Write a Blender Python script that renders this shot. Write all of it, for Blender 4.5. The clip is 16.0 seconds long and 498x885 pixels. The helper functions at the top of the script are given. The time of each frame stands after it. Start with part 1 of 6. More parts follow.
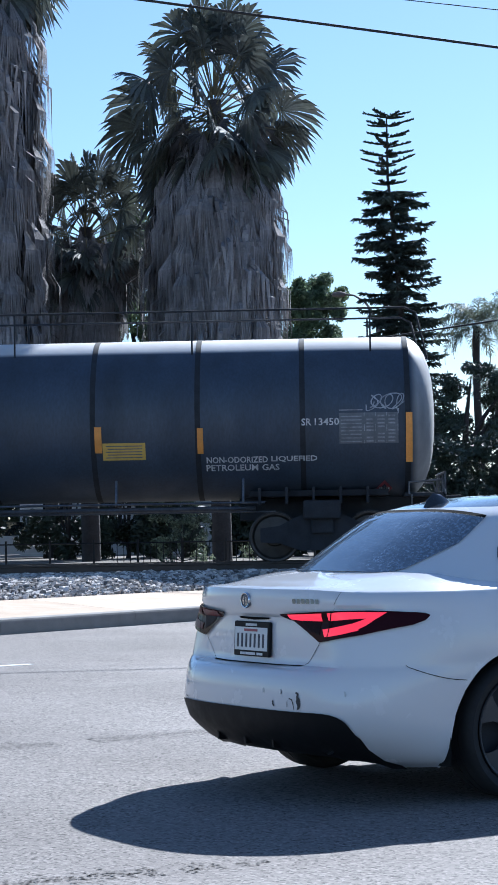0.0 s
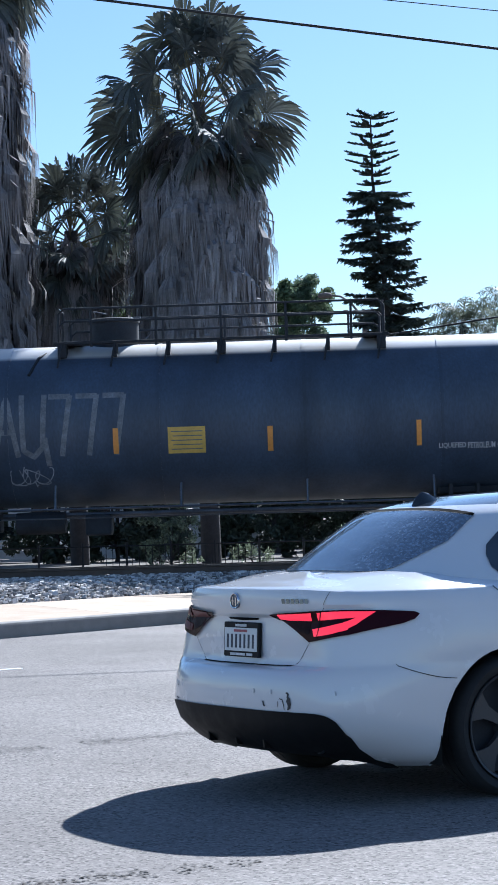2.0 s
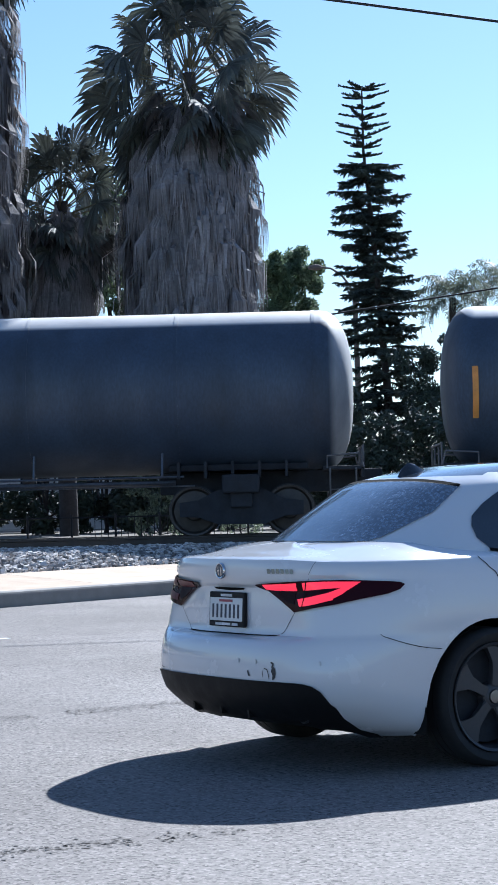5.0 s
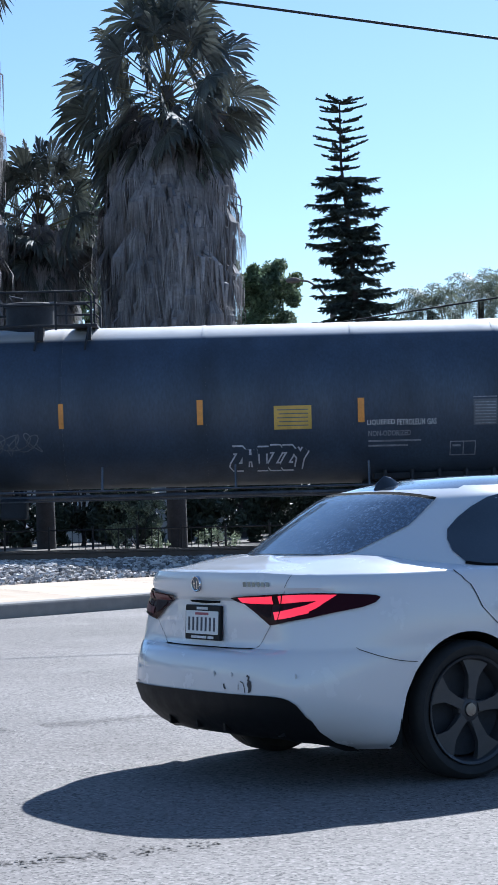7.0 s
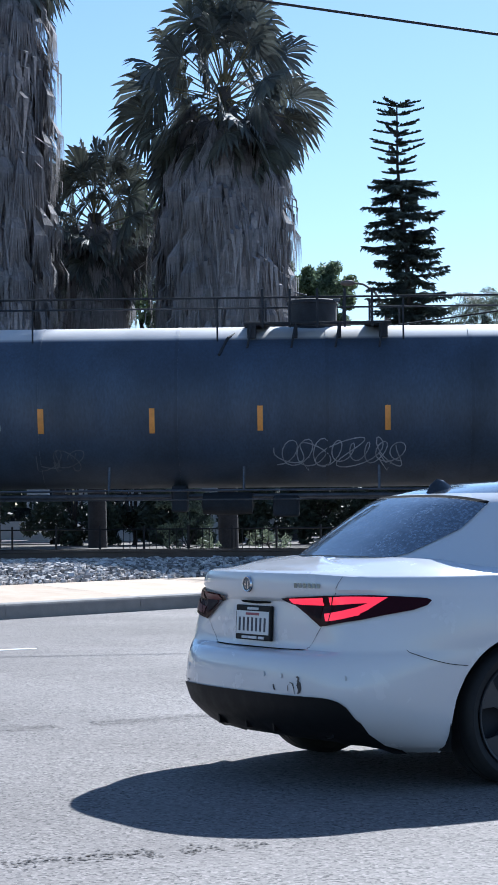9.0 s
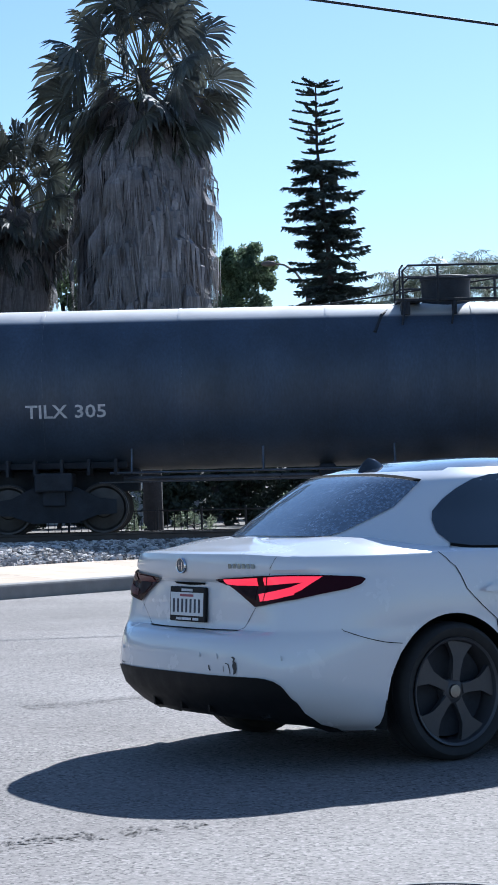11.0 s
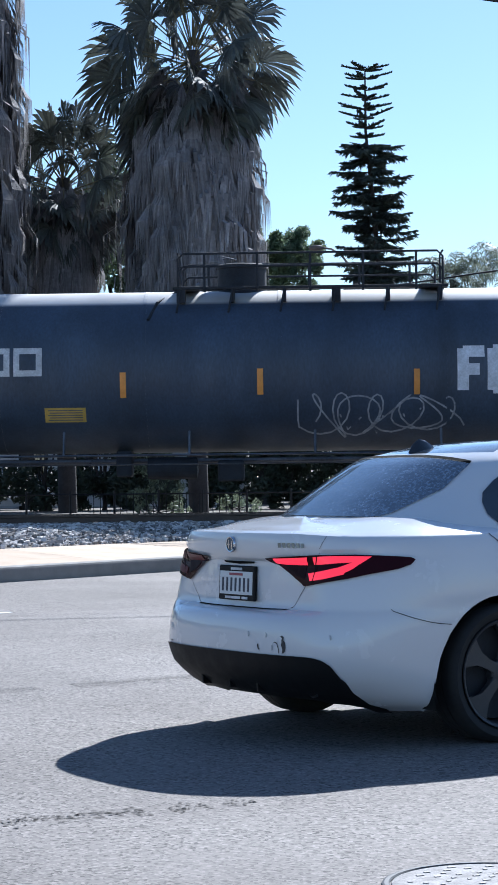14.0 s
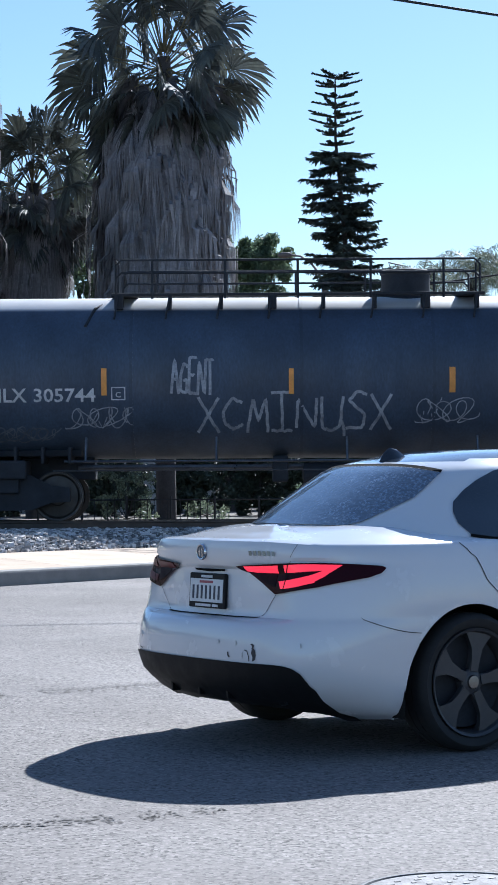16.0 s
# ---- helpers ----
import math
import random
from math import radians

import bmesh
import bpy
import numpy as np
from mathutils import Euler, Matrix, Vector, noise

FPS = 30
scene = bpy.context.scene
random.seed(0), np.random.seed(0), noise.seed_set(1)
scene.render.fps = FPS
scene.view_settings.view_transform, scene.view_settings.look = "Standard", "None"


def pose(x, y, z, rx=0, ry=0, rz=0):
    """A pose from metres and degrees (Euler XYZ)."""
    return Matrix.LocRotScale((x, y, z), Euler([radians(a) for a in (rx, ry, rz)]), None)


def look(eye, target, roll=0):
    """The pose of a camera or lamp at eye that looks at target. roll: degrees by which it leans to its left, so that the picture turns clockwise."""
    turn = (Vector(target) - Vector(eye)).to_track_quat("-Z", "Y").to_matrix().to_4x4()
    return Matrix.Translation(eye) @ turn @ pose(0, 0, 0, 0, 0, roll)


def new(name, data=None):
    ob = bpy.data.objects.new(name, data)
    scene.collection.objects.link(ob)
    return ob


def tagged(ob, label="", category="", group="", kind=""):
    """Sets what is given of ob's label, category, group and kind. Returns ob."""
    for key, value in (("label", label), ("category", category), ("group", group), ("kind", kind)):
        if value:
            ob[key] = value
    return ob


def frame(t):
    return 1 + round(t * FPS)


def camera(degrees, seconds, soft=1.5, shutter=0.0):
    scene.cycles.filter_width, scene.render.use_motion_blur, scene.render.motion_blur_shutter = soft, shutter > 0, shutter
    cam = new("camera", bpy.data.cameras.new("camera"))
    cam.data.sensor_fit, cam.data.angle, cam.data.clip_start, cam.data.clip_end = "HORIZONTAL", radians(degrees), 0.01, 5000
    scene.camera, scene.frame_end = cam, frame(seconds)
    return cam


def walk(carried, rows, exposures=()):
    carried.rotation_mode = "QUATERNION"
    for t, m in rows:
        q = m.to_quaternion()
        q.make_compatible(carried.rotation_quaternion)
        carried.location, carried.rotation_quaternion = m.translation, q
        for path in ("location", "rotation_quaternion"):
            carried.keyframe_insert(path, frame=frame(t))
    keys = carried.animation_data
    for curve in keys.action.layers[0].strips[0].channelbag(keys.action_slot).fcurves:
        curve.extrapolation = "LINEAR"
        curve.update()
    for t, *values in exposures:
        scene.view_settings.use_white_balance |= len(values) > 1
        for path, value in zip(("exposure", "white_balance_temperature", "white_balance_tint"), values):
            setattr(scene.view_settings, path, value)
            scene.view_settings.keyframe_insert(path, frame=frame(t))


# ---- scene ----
cam = camera(13.96, 16.0, soft=1.6)
# seconds, sideways shift, eye height, turn to the right, tilt up, roll
PATH = [
    (0, 0.0539, 1.2943, -1.863, 2.403, -0.968),
    (0.5, 0.0522, 1.2877, -2.013, 2.561, -1.121),
    (1, 0.0642, 1.2864, -1.996, 2.618, -1.324),
    (1.5, 0.0664, 1.2957, -1.801, 2.551, -1.419),
    (2, 0.0554, 1.2869, -1.518, 2.455, -1.651),
    (2.5, 0.0667, 1.2837, -1.278, 2.241, -1.864),
    (3, 0.0768, 1.2833, -1.106, 2.008, -1.937),
    (3.5, 0.0779, 1.2769, -1.047, 1.763, -1.857),
    (5.8, 0.0721, 1.2780, -1.127, 1.649, -1.040),
    (6, 0.0764, 1.2785, -0.987, 1.712, -0.905),
    (6.5, 0.0801, 1.2824, -0.696, 1.861, -1.012),
    (7, 0.0832, 1.2783, -0.628, 2.004, -1.390),
    (7.5, 0.0773, 1.2758, -0.898, 2.052, -1.258),
    (8, 0.0785, 1.2747, -1.473, 2.068, -1.045),
    (8.5, 0.0715, 1.2735, -1.964, 2.084, -0.600),
    (9, 0.0774, 1.2723, -2.093, 2.080, -0.482),
    (9.5, 0.0721, 1.2757, -1.648, 2.014, -0.510),
    (10, 0.0699, 1.2801, -0.863, 1.877, -0.852),
    (10.2, 0.0632, 1.2813, -0.514, 1.790, -0.941),
    (12.3, -0.0026, 1.2494, 0.284, 1.113, -1.419),
    (12.5, -0.0000, 1.2500, -0.000, 1.050, -1.432),
    (13, -0.0031, 1.2441, -0.645, 1.050, -1.118),
    (13.5, -0.0019, 1.2481, -1.044, 1.050, -0.961),
    (14, -0.0020, 1.2465, -1.165, 1.108, -0.681),
    (14.5, -0.0064, 1.2484, -1.075, 1.138, -0.565),
    (15, -0.0252, 1.2497, -0.786, 1.177, -0.471),
    (15.5, -0.0307, 1.2517, -0.519, 1.197, -0.351),
    (16, -0.0211, 1.2525, -0.246, 1.284, -0.318),
]


def eye_pose(x, z, yaw, pitch, roll):
    a, b = radians(yaw), radians(pitch)
    way = Vector((math.sin(a) * math.cos(b), math.cos(a) * math.cos(b), math.sin(b)))
    eye = Vector((x, 0, z))
    return look(eye, eye + way * 10, roll)


walk(cam, [(r[0], eye_pose(*r[1:])) for r in PATH], exposures=[(0.0, 1.10, 5420, 9), (16.0, 1.07, 5520, 9)])
# ---- light ----
SUN_ELEV, SUN_AZ = radians(34.7), math.atan2(0.62, 1.50)   # ahead and a little to the right
world = bpy.data.worlds.new("sky")
scene.world = world
world.use_nodes = True
wn = world.node_tree
sky = wn.nodes.new("ShaderNodeTexSky")
sky.sky_type, sky.sun_disc = "NISHITA", False
sky.sun_elevation, sky.sun_rotation = SUN_ELEV, SUN_AZ
sky.air_density, sky.dust_density, sky.ozone_density, sky.altitude = 1.0, 0.16, 2.6, 0
wn.links.new(sky.outputs[0], wn.nodes["Background"].inputs[0])
wn.nodes["Background"].inputs[1].default_value = 0.062
sun = new("sun", bpy.data.lights.new("sun", "SUN"))
sun.data.energy, sun.data.angle, sun.data.color = 5.0, radians(0.53), (1.0, 0.95, 0.87)
SUN_WAY = Vector((math.sin(SUN_AZ) * math.cos(SUN_ELEV), math.cos(SUN_AZ) * math.cos(SUN_ELEV), math.sin(SUN_ELEV)))
sun.matrix_basis = look(SUN_WAY * 60, (0, 0, 0))
# ---- materials ----
def mat(name, color, rough=0.6, metal=0.0, vary=0.15, scale=6.0, fine=60.0, bump=0.0, bump_scale=60.0, second=None, mix_scale=2.0, spec=0.5,
        coat=0.0, stretch=(1, 1, 1), obj_random=0.0, island=0.0, rough_vary=0.08, vary_fine=None, sheen=0.0, sun_layer=0.0, through_light=0.0):
    m = bpy.data.materials.new(name)
    m.use_nodes = True
    nt = m.node_tree
    n, l = nt.nodes, nt.links
    b = n["Principled BSDF"]
    b.inputs["Roughness"].default_value, b.inputs["Metallic"].default_value = rough, metal
    b.inputs["Specular IOR Level"].default_value = spec
    b.inputs["Coat Weight"].default_value, b.inputs["Coat Roughness"].default_value = coat, 0.03
    tc = n.new("ShaderNodeTexCoord")
    mp = n.new("ShaderNodeMapping")
    mp.inputs["Scale"].default_value = stretch
    l.new(tc.outputs["Object"], mp.inputs[0])

    def noise_tex(s, detail=6.0, r=0.6):
        t = n.new("ShaderNodeTexNoise")
        t.inputs["Scale"].default_value, t.inputs["Detail"].default_value, t.inputs["Roughness"].default_value = s, detail, r
        l.new(mp.outputs[0], t.inputs["Vector"])
        return t.outputs["Fac"]

    def ramp(fac, lo, hi, a=0.3, c=0.7):
        r = n.new("ShaderNodeMapRange")
        r.inputs["From Min"].default_value, r.inputs["From Max"].default_value = a, c
        r.inputs["To Min"].default_value, r.inputs["To Max"].default_value = lo, hi
        l.new(fac, r.inputs["Value"])
        return r.outputs[0]

    big = ramp(noise_tex(scale), 1 - vary, 1 + vary)
    vf = vary * 0.6 if vary_fine is None else vary_fine
    small = ramp(noise_tex(fine, 3.0), 1 - vf, 1 + vf)
    b.inputs["Sheen Weight"].default_value, b.inputs["Sheen Roughness"].default_value = sheen, 0.5
    mul = n.new("ShaderNodeMath")
    mul.operation = "MULTIPLY"
    l.new(big, mul.inputs[0]), l.new(small, mul.inputs[1])
    fac = mul.outputs[0]
    for amount, node, out in ((obj_random, "ShaderNodeObjectInfo", "Random"), (island, "ShaderNodeNewGeometry", "Random Per Island")):
        if amount:
            info = n.new(node)
            r = ramp(info.outputs[out], 1 - amount, 1 + amount, 0, 1)
            k = n.new("ShaderNodeMath")
            k.operation = "MULTIPLY"
            l.new(fac, k.inputs[0]), l.new(r, k.inputs[1])
            fac = k.outputs[0]
    base = n.new("ShaderNodeMix")
    base.data_type = "RGBA"
    base.inputs["A"].default_value = (*color, 1)
    base.inputs["B"].default_value = (*(second or color), 1)
    l.new(ramp(noise_tex(mix_scale, 8.0), 0, 1, 0.42, 0.62), base.inputs["Factor"])
    hsv = n.new("ShaderNodeHueSaturation")
    l.new(base.outputs["Result"], hsv.inputs["Color"])
    l.new(fac, hsv.inputs["Value"])
    l.new(hsv.outputs[0], b.inputs["Base Color"])
    if sun_layer:
        # sunlit strip put into the colour: pale upward faces, cut where sun ends
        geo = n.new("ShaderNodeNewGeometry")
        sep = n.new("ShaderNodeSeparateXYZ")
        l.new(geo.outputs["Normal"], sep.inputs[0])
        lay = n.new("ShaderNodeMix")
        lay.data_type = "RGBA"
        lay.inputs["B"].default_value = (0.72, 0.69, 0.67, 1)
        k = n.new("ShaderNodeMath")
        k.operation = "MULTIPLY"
        l.new(ramp(sep.outputs["Z"], 0, sun_layer, 0.79, 0.835), k.inputs[0])
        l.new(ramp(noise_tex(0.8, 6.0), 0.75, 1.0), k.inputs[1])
        # and the sun's pale glance painted in patches on the right-hand ends
        sun_mask = n.new("ShaderNodeMath")
        sun_mask.operation = "MAXIMUM"
        sun_end = n.new("ShaderNodeMath")
        sun_end.operation = "MULTIPLY"
        l.new(ramp(sep.outputs["X"], 0, sun_layer * 0.6, 0.30, 0.62), sun_end.inputs[0])
        l.new(ramp(noise_tex(1.6, 7.0), 0.45, 1.0), sun_end.inputs[1])
        l.new(k.outputs[0], sun_mask.inputs[0]), l.new(sun_end.outputs[0], sun_mask.inputs[1])
        l.new(sun_mask.outputs[0], lay.inputs["Factor"])
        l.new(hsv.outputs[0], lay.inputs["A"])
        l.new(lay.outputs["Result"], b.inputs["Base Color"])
    if rough_vary:
        l.new(ramp(noise_tex(scale * 1.7), max(rough - rough_vary, 0.02), min(rough + rough_vary, 1)), b.inputs["Roughness"])
    if bump:
        bn = n.new("ShaderNodeBump")
        bn.inputs["Strength"].default_value, bn.inputs["Distance"].default_value = 1.0, bump
        l.new(noise_tex(bump_scale, 5.0), bn.inputs["Height"])
        l.new(bn.outputs[0], b.inputs["Normal"])
    if through_light:
        tr = n.new("ShaderNodeBsdfTranslucent")
        mx = n.new("ShaderNodeMixShader")
        mx.inputs[0].default_value = through_light
        l.new(hsv.outputs[0], tr.inputs["Color"])
        l.new(b.outputs[0], mx.inputs[1]), l.new(tr.outputs[0], mx.inputs[2])
        l.new(mx.outputs[0], n["Material Output"].inputs["Surface"])
    return m


def glow(name, color, power, base=(0.2, 0.01, 0.01)):
    m = mat(name, base, 0.2, vary=0.05)
    b = m.node_tree.nodes["Principled BSDF"]
    b.inputs["Emission Color"].default_value, b.inputs["Emission Strength"].default_value = (*color, 1), power
    return m


def asphalt_mat(name, color, second):
    """Worn asphalt: pale stones of about a centimetre in a darker binder, with open pits and broad stains."""
    m = mat(name, color, 0.85, vary=0.09, vary_fine=0.12, scale=0.35, fine=25, second=second, mix_scale=0.25, spec=0.3)
    n, l = m.node_tree.nodes, m.node_tree.links
    b = n["Principled BSDF"]
    tc = n.new("ShaderNodeTexCoord")
    stone = n.new("ShaderNodeTexVoronoi")
    stone.inputs["Scale"].default_value, stone.inputs["Randomness"].default_value = 78.0, 1.0
    l.new(tc.outputs["Object"], stone.inputs["Vector"])
    split = n.new("ShaderNodeSeparateColor")
    l.new(stone.outputs["Color"], split.inputs[0])
    ramp = n.new("ShaderNodeValToRGB")
    for at, v in ((0.0, 0.2), (0.13, 0.45), (0.25, 0.9), (0.72, 1.03), (0.87, 1.3), (1.0, 1.6)):
        e = ramp.color_ramp.elements.new(at)
        e.color = (v, v, v, 1)
    while len(ramp.color_ramp.elements) > 6:
        drop = [e for e in ramp.color_ramp.elements if e.position in (0.0, 1.0) and e.color[0] in (0.0, 1.0)]
        ramp.color_ramp.elements.remove(drop[0])
    l.new(split.outputs[0], ramp.inputs[0])
    # the stone shows more where traffic has worn the binder away
    worn = n.new("ShaderNodeTexNoise")
    worn.inputs["Scale"].default_value, worn.inputs["Detail"].default_value = 1.3, 5.0
    l.new(tc.outputs["Object"], worn.inputs["Vector"])
    amount = n.new("ShaderNodeMapRange")
    amount.inputs["From Min"].default_value, amount.inputs["From Max"].default_value = 0.35, 0.65
    amount.inputs["To Min"].default_value, amount.inputs["To Max"].default_value = 0.6, 1.0
    l.new(worn.outputs["Fac"], amount.inputs["Value"])
    mul = n.new("ShaderNodeMix")
    mul.data_type, mul.blend_type = "RGBA", "MULTIPLY"
    l.new(amount.outputs[0], mul.inputs["Factor"])
    l.new(b.inputs["Base Color"].links[0].from_socket, mul.inputs["A"])
    l.new(ramp.outputs[0], mul.inputs["B"])
    l.new(mul.outputs["Result"], b.inputs["Base Color"])
    bump = n.new("ShaderNodeBump")
    bump.inputs["Strength"].default_value, bump.inputs["Distance"].default_value = 0.8, 0.009
    l.new(split.outputs[1], bump.inputs["Height"])
    l.new(bump.outputs[0], b.inputs["Normal"])
    return m


M = dict(
    asphalt=asphalt_mat("asphalt", (0.185, 0.166, 0.156), (0.222, 0.200, 0.188)),
    concrete=mat("pavement_concrete", (0.43, 0.325, 0.235), 0.85, vary=0.1, scale=1.2, fine=90, bump=0.002, bump_scale=120, second=(0.48, 0.38, 0.285), obj_random=0.06),
    kerb=mat("kerb_concrete", (0.24, 0.225, 0.21), 0.85, vary=0.18, scale=2.5, fine=80, bump=0.003, bump_scale=90, obj_random=0.05),
    soil=mat("dry_soil", (0.13, 0.11, 0.095), 0.95, vary=0.25, scale=0.4, fine=20, bump=0.03, bump_scale=8, second=(0.14, 0.125, 0.10), mix_scale=0.3),
    gravel=mat("ballast_stone", (0.50, 0.465, 0.44), 0.9, vary=0.2, scale=3, fine=60, island=0.75, second=(0.30, 0.275, 0.26), mix_scale=3),
    steel=mat("worn_rail_steel", (0.06, 0.05, 0.045), 0.6, 0.3, vary=0.2, scale=4, fine=80),
    rail_top=mat("polished_rail_head", (0.6, 0.6, 0.62), 0.25, 1.0, vary=0.05),
    wood=mat("creosoted_tie_wood", (0.07, 0.055, 0.045), 0.9, vary=0.3, scale=3, fine=50, bump=0.006, bump_scale=30),
    # blue-lifted black: the haze over the tanks is put into the base colour
    tank=mat("hazed_black_tank_paint", (0.025, 0.040, 0.070), 0.6, spec=0.7, sheen=0.06, sun_layer=0.9, vary=0.35, scale=1.1, fine=25, second=(0.032, 0.049, 0.080), mix_scale=0.5, stretch=(1, 1, 0.35), rough_vary=0.12, obj_random=0.15),
    under=mat("sooty_underframe", (0.018, 0.021, 0.028), 0.8, vary=0.35, scale=3, fine=40),
    white_paint=mat("white_stencil_paint", (0.55, 0.56, 0.58), 0.6, vary=0.25, scale=6, fine=40),
    faded_paint=mat("faded_stencil_paint", (0.26, 0.27, 0.30), 0.7, vary=0.4, scale=5, fine=30),
    spray=mat("grey_spray_paint", (0.30, 0.315, 0.35), 0.7, vary=0.4, scale=5, fine=30),
    spray_white=mat("white_spray_paint", (0.62, 0.64, 0.7), 0.6, vary=0.2, scale=6, fine=30),
    spray_faint=mat("faint_spray_paint", (0.12, 0.13, 0.15), 0.75, vary=0.4, scale=5, fine=30),
    orange=mat("orange_reflector", (0.72, 0.30, 0.06), 0.45, vary=0.15, scale=5, fine=60, obj_random=0.15),
    yellow=mat("yellow_notice_vinyl", (0.60, 0.40, 0.09), 0.5, vary=0.15, scale=5, fine=50),
    red=mat("red_placard", (0.30, 0.07, 0.09), 0.5, vary=0.1),
    panel_grey=mat("grey_notice_panel", (0.13, 0.14, 0.16), 0.6, vary=0.2, scale=5),
)
# ---- mesh helpers ----
def mesh_of(name, bm, material, smooth=None):
    if smooth is not None:
        lim = math.cos(radians(smooth))
        bm.normal_update()
        for f in bm.faces:
            f.smooth = True
        for e in bm.edges:
            if len(e.link_faces) == 2 and e.link_faces[0].normal.dot(e.link_faces[1].normal) < lim:
                e.smooth = False
    me = bpy.data.meshes.new(name)
    bm.to_mesh(me)
    bm.free()
    for m in (material if isinstance(material, (list, tuple)) else [material]):
        me.materials.append(m)
    return me


def part(name, bm, material, parent=None, label="", smooth=None, at=None):
    ob = new(name, mesh_of(name, bm, material, smooth))
    if parent is not None:
        ob.parent = parent
    if at is not None:
        ob.matrix_basis = at
    return tagged(ob, label)


def box(bm, c, s, rot=None, bevel=0.0):
    r = bmesh.ops.create_cube(bm, size=1.0)
    m = Matrix.Translation(c) @ (rot.to_4x4() if rot is not None else Matrix()) @ Matrix.Diagonal((*s, 1))
    bmesh.ops.transform(bm, matrix=m, verts=r["verts"])
    if bevel:
        es = list({e for v in r["verts"] for e in v.link_edges})
        bmesh.ops.bevel(bm, geom=es, offset=bevel, segments=2, affect="EDGES", profile=0.5)
    return bm


def tube(bm, pts, radius, sides=8, caps=True):
    """A round bar along points; radius is a number or a list."""
    pts = [Vector(p) for p in pts]
    rs = radius if isinstance(radius, (list, tuple)) else [radius] * len(pts)
    rings, ref = [], None
    for i, p in enumerate(pts):
        d = (pts[min(i + 1, len(pts) - 1)] - pts[max(i - 1, 0)]).normalized()
        if ref is None:
            ref = d.orthogonal().normalized()
        ref = (ref - d * ref.dot(d)).normalized()
        o = d.cross(ref)
        rings.append([bm.verts.new(p + (ref * math.cos(a) + o * math.sin(a)) * rs[i]) for a in (2 * math.pi * k / sides for k in range(sides))])
    for a, b in zip(rings, rings[1:]):
        for k in range(sides):
            bm.faces.new((a[k], a[(k + 1) % sides], b[(k + 1) % sides], b[k]))
    if caps:
        bm.faces.new(rings[0][::-1]), bm.faces.new(rings[-1])
    return bm


def lathe(bm, profile, m=None, sides=32):
    """Turns (radius, height) points round the z axis, then lays them by m."""
    m = m or Matrix()
    rings = []
    for r, h in profile:
        if r < 1e-5:
            rings.append([bm.verts.new(m @ Vector((0, 0, h)))])
        else:
            rings.append([bm.verts.new(m @ Vector((r * math.cos(2 * math.pi * k / sides), r * math.sin(2 * math.pi * k / sides), h))) for k in range(sides)])
    for a, b in zip(rings, rings[1:]):
        for k in range(sides):
            q = [a[k % len(a)], a[(k + 1) % len(a)], b[(k + 1) % len(b)], b[k % len(b)]]
            q = [v for i, v in enumerate(q) if v not in q[:i]]
            if len(q) > 2:
                bm.faces.new(q)
    return bm


def sheet(bm, grid):
    """Quads between rows of points; None leaves a gap."""
    vs = [[bm.verts.new(p) for p in row] for row in grid]
    for a, b in zip(vs, vs[1:]):
        for k in range(len(a) - 1):
            bm.faces.new((a[k], a[k + 1], b[k + 1], b[k]))
    return vs


def prism(bm, outline, depth, m=None):
    """A flat outline (x, y) with thickness depth along z."""
    m = m or Matrix()
    lo = [bm.verts.new(m @ Vector((x, y, 0))) for x, y in outline]
    hi = [bm.verts.new(m @ Vector((x, y, depth))) for x, y in outline]
    n = len(lo)
    bm.faces.new(lo[::-1]), bm.faces.new(hi)
    for k in range(n):
        bm.faces.new((lo[k], lo[(k + 1) % n], hi[(k + 1) % n], hi[k]))
    return bm


def thing(name, label, category, group="", at=None, kind=""):
    ob = new(name)
    ob.empty_display_size = 0.2
    if at is not None:
        ob.matrix_basis = at
    return tagged(ob, label, category, group, kind)
# ---- road, kerb, pavement, ballast, track ----
KERB_DIR = Vector((0.602, 0.798, 0)).normalized()
KERB = [Vector((-3.95, 25.55, 0)) - KERB_DIR * 60, Vector((-3.95, 25.55, 0)), Vector((-0.9, 29.6, 0)), Vector((1.2, 31.3, 0)), Vector((4.5, 32.4, 0)), Vector((80, 33.5, 0))]
TRACK_Y, RAIL_TOP = 38.75, 0.66


def kerb_run(step):
    """Points along the kerb with their outward normals."""
    out = []
    for a, b in zip(KERB, KERB[1:]):
        k = max(1, round((b - a).length / step))
        for i in range(k):
            out.append(a.lerp(b, i / k))
    out.append(KERB[-1])
    res = []
    for i, p in enumerate(out):
        d = (out[min(i + 1, len(out) - 1)] - out[max(i - 1, 0)]).normalized()
        res.append((p, Vector((-d.y, d.x, 0))))
    return res


def ground_z(x, y):
    t = max(0.0, 1 - max(0.0, abs(y - TRACK_Y) - 1.9) / 1.2)
    d = (Vector((x, y, 0)) - KERB[1]).dot(Vector((-KERB_DIR.y, KERB_DIR.x, 0))) if x < -0.9 else y - 31.0
    base = 0.31 + 0.19 * min(max(d - 2.1, 0) / 1.6, 1)
    return base * (1 - t) + (RAIL_TOP - 0.2) * t


run = kerb_run(1.5)
# ground: one sheet from the kerb out to the horizon
bm = bmesh.new()
offs = [0.12, 1.2, 2.1, 2.6, 3.2, 4.2, 5.4, 6.6, 7.8, 9, 10.4, 12, 14, 18, 26, 50, 120, 600, 3000]
grid = []
